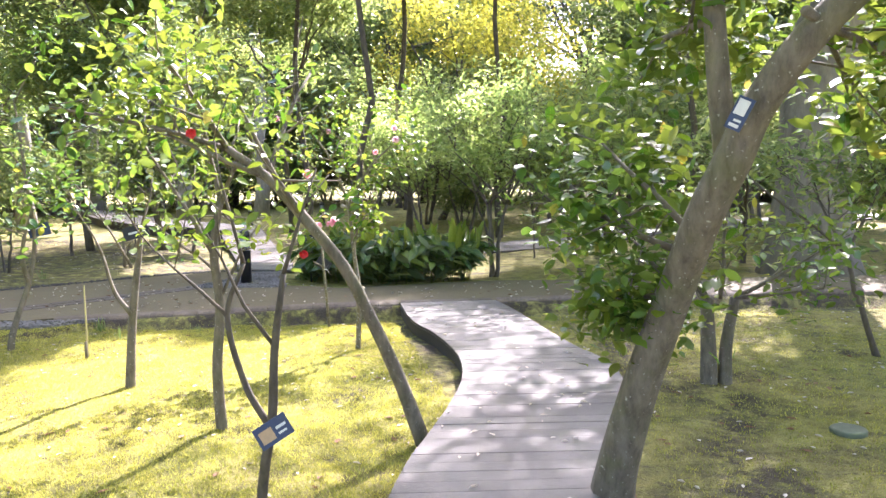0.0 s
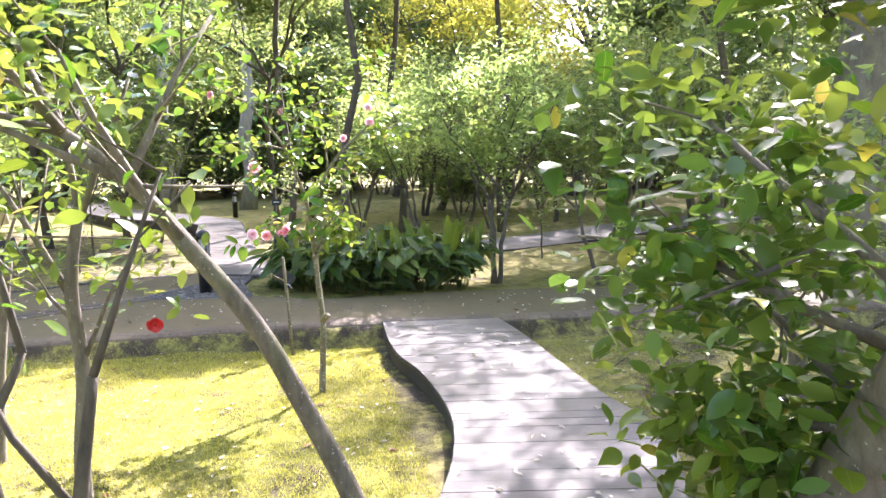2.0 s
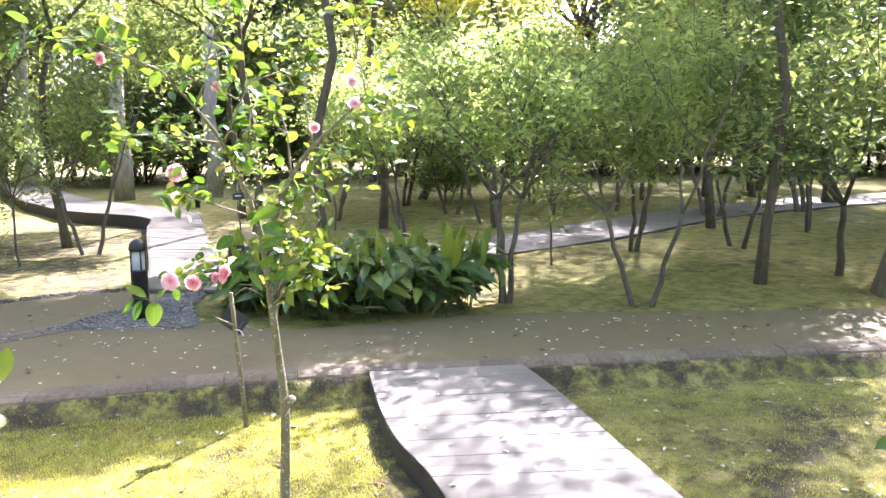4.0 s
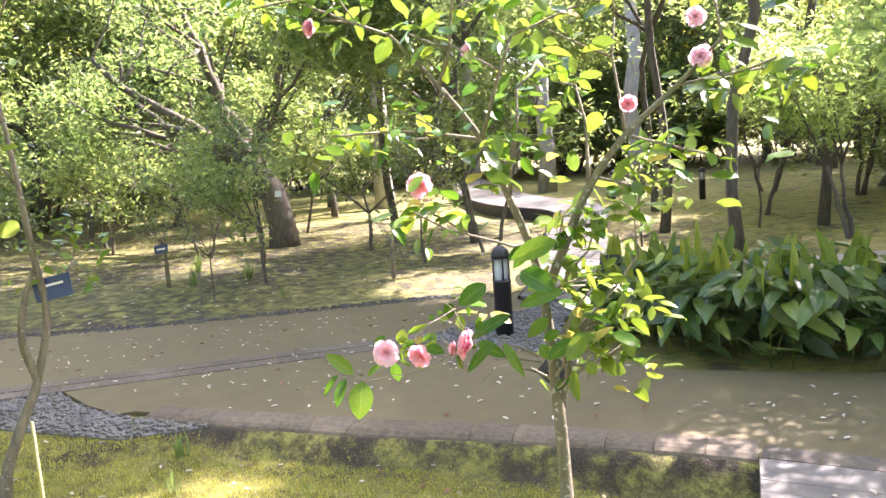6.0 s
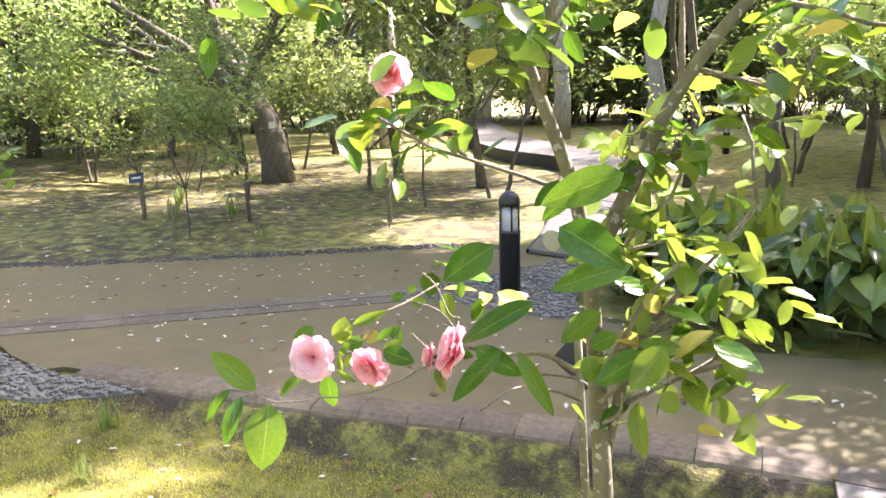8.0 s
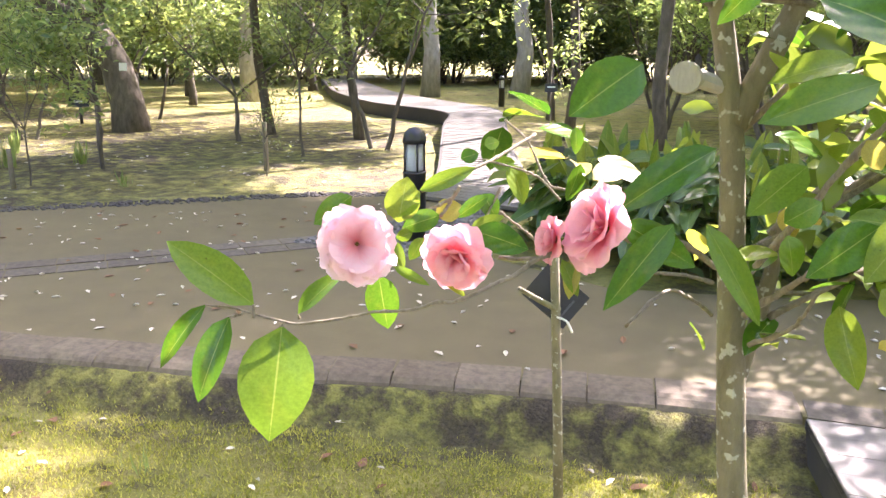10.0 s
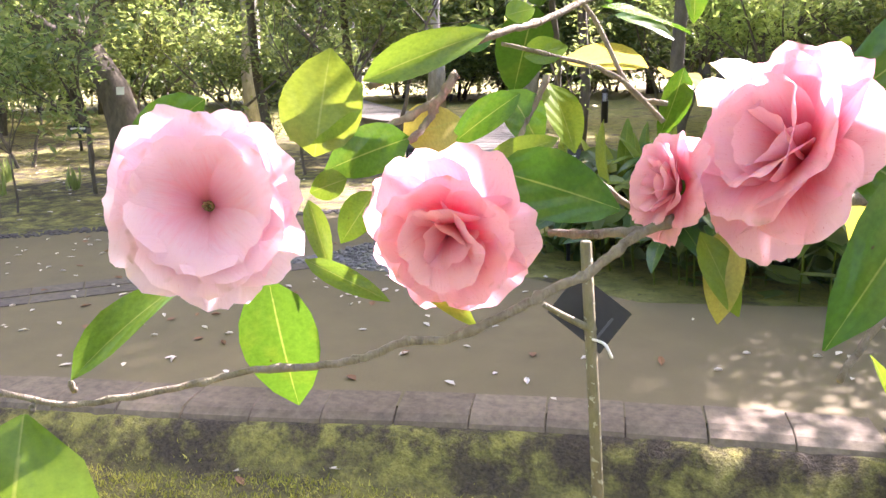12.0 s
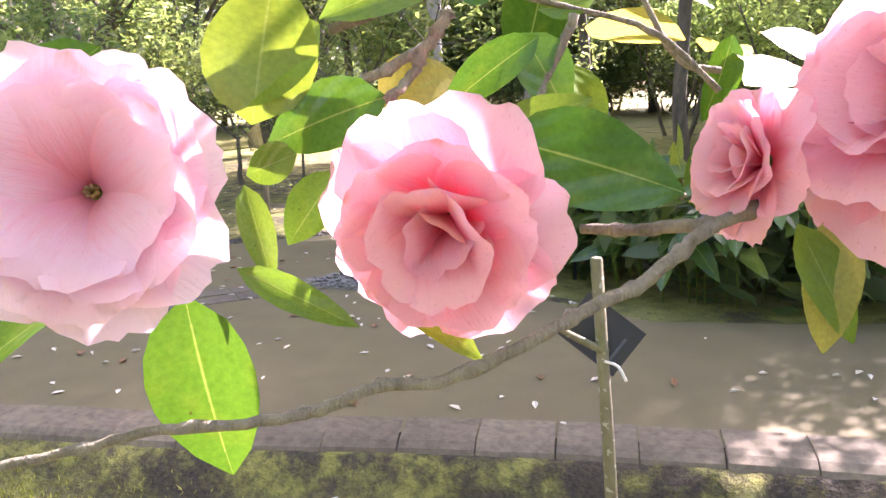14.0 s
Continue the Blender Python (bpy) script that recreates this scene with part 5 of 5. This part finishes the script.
hero_leaf("green", (0.3762, 0.0377, -0.06), (0.3874, -0.0084, -0.06), 0.0395)
hero_leaf("gold", (0.4761, 0.1497, -0.08), (0.4963, 0.1161, -0.08), 0.0310)
hero_leaf("green", (0.3479, 0.3285, -0.06), (0.2934, 0.2757, -0.04), 0.0416)
hero_leaf("green", (0.3301, 0.3417, -0.06), (0.2742, 0.3022, -0.06), 0.0395)
hero_leaf("green", (0.4267, 0.3466, 0.02), (0.2971, 0.2917, 0.06), 0.0696)
hero_leaf("lime", (0.5079, -0.0226, -0.1), (0.5354, -0.0570, -0.1), 0.0414)
hero_leaf("lime", (0.4665, 0.0602, -0.1), (0.5492, 0.0533, -0.1), 0.0345)


def petal_mesh(mat, length, width, a0, a1, ruffle, seed, n=10):
    """A petal that leaves the flower's axis (+z) at angle a0 and turns out to a1 (degrees), with a round, softly ruffled rim."""
    rp = random.Random(seed)
    ph = [rp.uniform(0, 6.28) for _ in range(5)]
    v, f, uv = [], [], []
    m = 8
    line = [(0.002, 0.0, radians(a0))]
    for i in range(60):
        a = radians(a0 + (a1 - a0) * (i / 60) ** 0.8)
        line.append((line[-1][0] + math.sin(a) * length / 60, line[-1][1] + math.cos(a) * length / 60, a))
    for i in range(n + 1):
        t = i / n
        for k in range(-m, m + 1):
            s = k / m
            rim = 1 - 0.34 * abs(s) ** 2.4 + 0.018 * math.sin(7 * s + ph[3]) + 0.012 * math.sin(17 * s + ph[4]) - 0.05 * max(0, 1 - abs(s - 0.1 * math.sin(ph[0])) * 6)
            tt = t * rim
            r, h, a = line[min(60, max(0, int(tt * 60)))]
            w = width * 0.5 * (0.15 + 0.85 * math.sin(min(1.0, tt / 0.68) * math.pi / 2))
            lift = 0.14 * width * s * s * (0.3 + tt)
            wav = ruffle * t ** 2 * (math.sin(4 * s + ph[0]) + 0.5 * math.sin(9 * s + ph[1]) + 0.4 * math.sin(7 * t + 3 * s + ph[2]))
            up = wav + lift
            v.append((w * s, r - math.cos(a) * up, h + math.sin(a) * up))
            uv.append((0.5 + 0.5 * s, t))
    row = 2 * m + 1
    for i in range(n):
        for k in range(row - 1):
            q = i * row + k
            f.append((q, q + 1, q + row + 1, q + row))
    me = bpy.data.meshes.new("petal")
    me.from_pydata(v, [], f)
    layer = me.uv_layers.new(name="UVMap")
    for loop in me.loops:
        layer.data[loop.index].uv = uv[loop.vertex_index]
    me.materials.append(mat)
    me.shade_smooth()
    return me


def flower(m, rings, label, seed, mat, heart=True):
    """A double camellia: rings of single petals round +z, given as count, length, width, inner and outer angle."""
    top = thing("camellia_flower", m, label, "flower", "camellia flowers")
    rp = random.Random(seed)
    for j, (count, length, width, a0, a1) in enumerate(rings):
        for i in range(count):
            me = petal_mesh(mat, length * rp.uniform(0.93, 1.06), width * rp.uniform(0.92, 1.08), a0 + rp.uniform(-4, 4), a1 + rp.uniform(-7, 7), 0.0016 * length / 0.04, seed * 50 + j * 10 + i)
            part("petal", me, top, m=pose(0, 0, 0.002 * j + rp.uniform(0, 0.0015), 0, 0, 360 * (i + 0.5 * j) / count + rp.uniform(-9, 9)))
    s = Soup()
    s.tube([(0, 0, -0.016), (0, 0, -0.008), (0, 0, 0.004)], [0.002, 0.007, 0.006], 10)
    part("calyx", s.mesh("calyx", CAM_LIME), top)
    if heart:
        s = Soup()
        for k in range(7):
            a = k * 0.9
            s.tube([(0.0006 * math.cos(a), 0.0006 * math.sin(a), 0.002), (0.0016 * math.cos(a), 0.0019 * math.sin(a), 0.008)], [0.0004, 0.0006], 5)
        part("stamens", s.mesh("stamens", STAMEN), top)
    return top


def facing(at, way, turn=0.0, size=1.0):
    """A flower at a place of the branch's frame, looking along way."""
    q = Vector(way).to_track_quat("Z", "Y").to_matrix().to_4x4()
    return BRANCH @ Matrix.Translation(at) @ q @ pose(0, 0, 0, 0, 0, turn) @ Matrix.Diagonal((size, size, size, 1))


FLAT = ((7, 0.042, 0.043, 45, 100), (6, 0.039, 0.045, 32, 90), (5, 0.034, 0.043, 12, 84))
CUP = ((7, 0.041, 0.042, 45, 102), (6, 0.037, 0.041, 24, 78), (4, 0.032, 0.037, 10, 52), (3, 0.024, 0.030, 2, 30))
flower(facing((-0.1005, 0.0175, -0.004), (0.10, -0.05, 1.0), 20, 1.06), FLAT, "pale pink camellia blossom fully open, slightly bruised rim", 1, PINK)
flower(facing((0.006, 0.010, -0.012), (-0.30, -0.52, 1.0), 50, 0.98), CUP, "coral pink double camellia with flecked ruffled petals", 2, CORAL, False)
flower(facing((0.163, 0.036, -0.010), (-0.70, 0.22, 0.34), 10, 1.26), CUP, "large coral pink double camellia seen from its side", 3, CORAL)
flower(facing((0.113, 0.026, -0.03), (-0.9, 0.1, 0.25), 80, 0.68), CUP, "smaller coral pink camellia half hidden behind another", 4, CORAL)
for k, (p, way, sc) in enumerate((((-1.11, 6.83, 1.66), (0.3, -0.9, 0.2), 1.15), ((-0.88, 6.84, 2.08), (-0.2, -0.9, 0.1), 0.7), ((-0.46, 7.09, 1.88), (0.3, -0.8, -0.3), 0.75), ((-0.26, 7.19, 2.0), (0.1, -0.9, 0.2), 0.95), ((-1.33, 6.6, 2.2), (-0.2, -0.9, 0.0), 0.8), ((-0.27, 7.18, 2.12), (0.3, -0.9, 0.1), 0.8))):
    q = Vector(way).to_track_quat("Z", "Y").to_matrix().to_4x4()
    flower(Matrix.Translation(p) @ q @ Matrix.Diagonal((sc, sc, sc, 1)), CUP, "pink double camellia blossom on the young tree", 10 + k, CORAL if k % 2 == 0 else PINK)
# ---- signs, stakes, red flowers ----
def sign(m, w, h, label, plate, marks, stake=None):
    """A small name plate, its print as plain bars; m has the plate's face along +z."""
    top = thing("name_sign", m, label, "sign", "plant name signs")
    s = Soup()
    t = 0.006
    s.box((-w / 2, -h / 2, -t), (w / 2, h / 2, 0))
    board = part("plate", s.mesh("plate", plate, False), top)
    for x0, y0, x1, y1, mat in marks:
        s = Soup()
        s.box((x0 * w, y0 * h, 0.0005), (x1 * w, y1 * h, 0.0018))
        part("print", s.mesh("print", mat, False), board)
    if stake:
        s = Soup()
        s.tube([(0, 0, -0.012), (0, 0.0, -t)], [0.004, 0.004], 6)
        part("fixing", s.mesh("fixing", BLACK), top)
    return top


def toward(p, way, spin):
    return Matrix.Translation(p) @ Vector(way).to_track_quat("Z", "Y").to_matrix().to_4x4() @ pose(0, 0, 0, 0, 0, spin)


sign(toward((1.815, 2.25, 1.81), (-0.45, -0.87, 0.1), 64), 0.125, 0.062, "navy name plate with white print tied to the trunk", PLATE_BLUE,
     ((-0.05, -0.3, 0.42, 0.38, INK), (-0.42, -0.3, -0.32, 0.3, INK), (-0.25, -0.3, -0.18, 0.15, INK)))
sign(toward((-0.16, 2.74, 0.415), (0.35, -0.9, 0.2), 28), 0.17, 0.11, "dark tilted name plate with tan picture", PLATE_BLUE, ((-0.40, -0.32, 0.0, 0.25, TAN), (0.1, 0.0, 0.4, 0.12, INK), (0.1, -0.25, 0.35, -0.15, INK)))
sign(toward((-1.325, 8.125, 0.60), (0.3, -0.9, 0.25), -38), 0.175, 0.135, "plain black plate fixed askew to a pole", PLATE, ((0.30, -0.4, 0.34, 0.2, solid("scratched_plate", (0.06, 0.06, 0.07), 0.4)),))
sign(toward((-2.15, 5.30, 1.2), (0.3, -0.9, 0.2), 15), 0.2, 0.11, "dark name plate on a young trunk", PLATE, ((-0.3, -0.1, 0.3, 0.05, INK),))
sign(toward((-9.66, 11.33, 0.62), (0.6, -0.7, 0.3), 5), 0.2, 0.13, "blue name plate on a short stem", PLATE_BLUE, ((-0.3, -0.1, 0.3, 0.1, INK),))
sign(toward((-4.16, 7.02, 1.12), (0.7, -0.7, 0.2), 10), 0.22, 0.14, "navy name plate hanging on the bent sapling", PLATE_BLUE, ((-0.35, 0.1, 0.3, 0.2, INK),))
sign(toward((-4.0, 16.05, 0.95), (0.4, -0.9, 0.2), 0), 0.18, 0.12, "black name plate on a slim trunk", PLATE, ((-0.3, 0.0, 0.3, 0.15, INK),))
sign(toward((-2.33, 11.1, 0.68), (0.4, -0.9, 0.4), 0), 0.18, 0.11, "small black plate beside the leafy clump", PLATE, ((-0.3, 0.0, 0.3, 0.1, INK),))
sign(toward((-11.5, 15.35, 1.15), (0.5, -0.85, 0.2), 0), 0.13, 0.13, "small white disc tag on a dark trunk", INK, ())
sign(toward((-13.74, 16.16, 0.45), (0.5, -0.85, 0.3), 0), 0.4, 0.2, "dark board low among the trees", PLATE, ((-0.35, -0.1, 0.35, 0.1, INK),))


def pole(x, y, z0, h, r, label, mat=WOOD, lean=(0.0, 0.0)):
    top = thing("stake", pose(x, y, z0), label, "stake", "garden stakes")
    s = Soup()
    s.tube([(0, 0, -0.1), (lean[0] * 0.5, lean[1] * 0.5, h * 0.5), (lean[0], lean[1], h - 0.004), (lean[0], lean[1], h)], [r * 1.15, r, r * 0.95, r * 0.8], 9)
    part("post", s.mesh("post", mat), top)
    return top


plate_pole = pole(-1.27, 8.11, -0.16, 0.96, 0.016, "thin lichened pole carrying a plate", BARK_SPOT, (-0.06, -0.01))
stem("stub", [(-0.035, -0.005, 0.72), (-0.09, -0.05, 0.76), (-0.15, -0.08, 0.80)], [0.011, 0.009, 0.007], BARK_SPOT, plate_pole, 8, "short cut side branch")
stem("wire", [(-0.04, -0.016, 0.70), (0.0, -0.03, 0.695), (0.02, -0.03, 0.66)], [0.004, 0.004, 0.004], INK, plate_pole, 6, "pale tie holding the plate")
pole(-6.45, 12.9, -0.02, 0.62, 0.03, "short dark wooden stake in the moss")
pole(-7.9, 10.7, -0.02, 0.45, 0.025, "short wooden stake in the moss")
pole(-9.69, 11.42, -0.02, 0.62, 0.025, "thin wooden stake with a plate")
pole(-2.33, 11.13, -0.02, 0.66, 0.012, "thin black plate stand", BLACK)
pole(-13.74, 16.18, 0.0, 0.45, 0.03, "low black post of a garden board", BLACK)
pole(-3.33, 6.43, -0.12, 0.72, 0.008, "thin bamboo cane in the lawn", solid("bamboo", (0.42, 0.38, 0.16), 0.6))
pole(-3.3, 6.35, -0.12, 0.16, 0.014, "short cut stump in the lawn")
RED_CUP = ((6, 0.036, 0.034, 30, 88), (5, 0.030, 0.030, 12, 60))
for k, (p, way) in enumerate((((-0.11, 3.17, 1.22), (0.4, -0.8, -0.3)), ((-0.46, 2.67, 1.82), (0.3, -0.9, -0.2)))):
    q = Vector(way).to_track_quat("Z", "Y").to_matrix().to_4x4()
    flower(Matrix.Translation(p) @ q @ Matrix.Scale(0.75, 4), RED_CUP, "bright red camellia blossom", 30 + k, RED)


# ---- gravel, fallen petals, moss tufts ----
def scatter(name, label, category, spots, build, mat):
    s = Soup()
    for p in spots:
        build(s, p)
    return tagged(new(name, s.mesh(name, mat, False)), label, category, kind="stuff")


rs_ = random.Random(77)


def inside(poly, x, y):
    hit = False
    for (x0, y0), (x1, y1) in zip(poly, poly[1:] + poly[:1]):
        if (y0 > y) != (y1 > y) and x < (x1 - x0) * (y - y0) / (y1 - y0) + x0:
            hit = not hit
    return hit


def fill(poly, n):
    xs, ys = [p[0] for p in poly], [p[1] for p in poly]
    out = []
    while len(out) < n:
        x, y = rs_.uniform(min(xs), max(xs)), rs_.uniform(min(ys), max(ys))
        if inside(poly, x, y):
            out.append((x, y))
    return out


def on_ground(spots, lift):
    return [(x, y, float(ground_z(np.array(x), np.array(y))) + lift) for x, y in spots]


def pebble(s, p):
    r = rs_.uniform(0.012, 0.032)
    b = len(s.v)
    turn = rs_.uniform(0, 6.28)
    for dz, k in ((-0.4, 1.0), (0.35, 0.8)):
        for i in range(5):
            a = turn + i * 1.257 + dz
            q = r * k * rs_.uniform(0.75, 1.2)
            s.v.append(Vector((p[0] + q * math.cos(a), p[1] + q * math.sin(a) * 0.8, p[2] + r * dz)))
    s.v.append(Vector((p[0], p[1], p[2] + r * 0.6)))
    for i in range(5):
        j = (i + 1) % 5
        s.f += [(b + i, b + j, b + 5 + j, b + 5 + i), (b + 5 + i, b + 5 + j, b + 10)]


GRAVEL_BED = [(-8.5, 5.6), (-6.5, 7.45), (-5.9, 7.78), (-5.25, 7.66), (-4.6, 7.7), (-3.95, 7.86), (-4.35, 7.4), (-5.45, 7.1), (-7.0, 6.0)]
slab("gravel_bed", GRAVEL_BED, -0.022, 0.06, GRAVEL, "strip of loose grey gravel at the path's corner", "gravel")
scatter("gravel", "loose grey pebbles at the path's corner", "gravel", [(x, y, -0.012) for x, y in fill(GRAVEL_BED, 3200)], pebble, GRAVEL)
LAMP_BED = [(-4.05, 10.25), (-2.5, 10.32), (-2.6, 10.6), (-3.0, 11.4), (-3.1, 12.1), (-3.5, 12.1), (-3.75, 11.2)]
slab("lamp_bed", LAMP_BED, 0.006, 0.05, GRAVEL, "patch of grey gravel round the lamp", "gravel")
scatter("gravel", "loose grey pebbles round the bollard lamp", "gravel", [(x, y, 0.012) for x, y in fill(LAMP_BED, 1500)], pebble, GRAVEL)
EDGE_BED = [(-14.0, 4.45), (-9.0, 8.3), (-7.6, 9.4), (-6.1, 10.8), (-5.0, 11.9), (-4.2, 12.3), (-4.3, 12.5), (-5.1, 12.15), (-6.2, 11.05), (-7.7, 9.65), (-9.1, 8.55), (-14.1, 4.75)]
scatter("gravel", "dark loose stones along the path's far edge", "gravel", [(x, y, 0.0) for x, y in fill(EDGE_BED, 2200)], pebble, solid("dark_gravel", (0.09, 0.08, 0.07), 0.9, 30, 0.5))


def litter(s, p, size=0.02):
    """A curled fallen petal or leaf."""
    a = rs_.uniform(0, 6.28)
    L, W, c = size * rs_.uniform(0.7, 1.5), size * rs_.uniform(0.35, 0.7), rs_.uniform(0.004, 0.012)
    d, e = Vector((math.cos(a), math.sin(a), 0)), Vector((-math.sin(a), math.cos(a), 0))
    o, b = Vector(p), len(s.v)
    s.v += [o - d * L, o - d * 0.3 * L + e * W + Vector((0, 0, c)), o - d * 0.2 * L, o - d * 0.3 * L - e * W + Vector((0, 0, c)),
            o + d * 0.6 * L + e * W * 0.6 + Vector((0, 0, c)), o + d * 0.6 * L + Vector((0, 0, 0.003)), o + d * 0.6 * L - e * W * 0.6 + Vector((0, 0, c)), o + d * L + Vector((0, 0, c * 0.7))]
    s.f += [(b, b + 2, b + 1), (b, b + 3, b + 2), (b + 1, b + 2, b + 5, b + 4), (b + 2, b + 3, b + 6, b + 5), (b + 4, b + 5, b + 7), (b + 5, b + 6, b + 7)]


WALKED = [(-14.0, 2.4), (-9.0, 6.3), (-5.9, 8.0), (-3.9, 8.1), (-0.6, 9.1), (0.7, 9.3), (3.0, 9.7), (9.0, 10.3), (9.0, 11.5), (2.3, 10.95), (-1.6, 10.15), (-4.2, 12.0), (-9.0, 8.3)]
LAWN = [(-9.0, -2.0), (7.0, -2.0), (7.0, 9.6), (0.75, 9.0), (1.85, 5.4), (1.5, 3.2), (1.5, -2.0), (0.3, -2.0), (0.3, 3.0), (0.5, 4.9), (-0.6, 8.75), (-3.9, 7.8), (-6.5, 7.2)]
FAR_LAWN = [(-14.0, 5.2), (-9.0, 8.9), (-5.0, 12.6), (-4.2, 14.0), (-6.5, 18.0), (-16.0, 18.0), (-20.0, 12.0)]
scatter("fallen_petals", "pale fallen petals scattered over the path", "petals", [(x, y, 0.004) for x, y in fill(WALKED, 520)], litter, PALE)
scatter("fallen_leaves", "curled brown leaves lying on the path", "leaves", [(x, y, 0.004) for x, y in fill(WALKED, 130)], lambda s, p: litter(s, p, 0.032), DRY)
scatter("fallen_petals", "pale fallen petals on the boardwalk", "petals", [(x, y, 0.009) for x, y in fill([(-0.4, 8.8), (0.65, 8.95), (1.7, 5.4), (1.3, 3.0), (1.4, -2.0), (0.5, -2.0), (0.4, 3.2), (0.6, 5.2)], 130)], litter, PALE)
scatter("fallen_petals", "pale petals and leaves strewn over the moss lawn", "petals", on_ground(fill(LAWN, 1050), 0.006), litter, PALE)
scatter("fallen_leaves", "brown leaves strewn over the moss lawn", "leaves", on_ground(fill(LAWN, 420), 0.006), lambda s, p: litter(s, p, 0.03), DRY)
scatter("fallen_petals", "pale petals strewn under the trees", "petals", on_ground(fill(FAR_LAWN, 420), 0.008), lambda s, p: litter(s, p, 0.03), PALE)


def tufts(name, label, poly, n, seed, tall=0.02):
    """Fine moss and grass blades standing up from the ground."""
    r = np.random.default_rng(seed)
    p = np.array(fill(poly, n // 6))
    c = np.repeat(p, 6, 0) + r.normal(0, 0.03, (len(p) * 6, 2))
    m = len(c)
    a, w, h = r.uniform(0, 6.28, m), r.uniform(0.002, 0.005, m), tall * r.uniform(0.4, 1.5, m)
    off = r.normal(0, 0.4, (m, 2)) * h[:, None]
    d = np.stack([np.cos(a), np.sin(a)], 1) * w[:, None]
    zz = ground_z(c[:, 0], c[:, 1])[:, None] - 0.002
    v = np.stack([np.hstack([c - d, zz]), np.hstack([c + d, zz]), np.hstack([c + off, zz + h[:, None]])], 1).reshape(-1, 3)
    me = bpy.data.meshes.new(name)
    me.from_pydata(v.tolist(), [], np.arange(m * 3).reshape(-1, 3).tolist())
    me.materials.append(MOSS_BLADE)
    return tagged(new(name, me), label, "moss", kind="stuff")


tufts("moss_tufts", "short yellow-green moss and grass blades", [(-4.2, 2.0), (0.3, 2.0), (0.5, 4.9), (-0.6, 8.7), (-3.9, 7.75), (-5.5, 7.0)], 240000, 3, 0.017)
tufts("moss_tufts", "short moss blades beside the boardwalk", [(1.8, 3.0), (5.0, 3.0), (5.0, 9.5), (0.8, 9.0), (1.9, 5.6)], 36000, 4, 0.016)


# ---- grass tufts and a cover in the lawn ----
def grass_tuft(x, y, z, n, tall, seed):
    top = thing("grass_tuft", pose(x, y, z), "small tuft of long green grass blades in moss", "grass", "grass tufts")
    r = random.Random(seed)
    me = [leaf_mesh("blade", LEAF_MID, 0.06, 0.2, b, 5) for b in (0.3, 0.55)]
    for i in range(n):
        a = r.uniform(0, 6.28)
        b = Vector((r.gauss(0, 0.03), r.gauss(0, 0.03), 0))
        d = Vector((math.cos(a) * r.uniform(0.3, 1), math.sin(a) * r.uniform(0.3, 1), 1)).normalized() * tall * r.uniform(0.6, 1.2)
        part("blade", r.choice(me), top, m=leaf_pose(b, b + d, (math.cos(a), math.sin(a), 0.4)))


for k, (x, y, z, n, tall) in enumerate(((-3.85, 7.55, -0.12, 26, 0.16), (-3.4, 7.2, -0.12, 14, 0.12), (-9.3, 11.6, 0.0, 30, 0.3), (-8.9, 12.3, 0.0, 24, 0.28), (-7.1, 11.4, 0.0, 16, 0.16), (-10.6, 12.6, 0.0, 24, 0.28), (-2.7, 7.6, -0.12, 10, 0.09), (2.9, 6.4, -0.12, 16, 0.12), (-2.6, 3.6, -0.12, 14, 0.1))):
    grass_tuft(x, y, z, n, tall, 60 + k)
cover = thing("ground_cover", pose(3.17, 4.46, -0.12), "round dark valve cover half sunk in moss", "cover")
s = Soup()
s.tube([(0, 0, -0.05), (0, 0, 0.006), (0, 0, 0.014), (0, 0, 0.015)], [0.115, 0.115, 0.108, 0.09], 24)
part("lid", s.mesh("lid", solid("dull_green_metal", (0.09, 0.11, 0.07), 0.6, 30, 0.4)), cover)
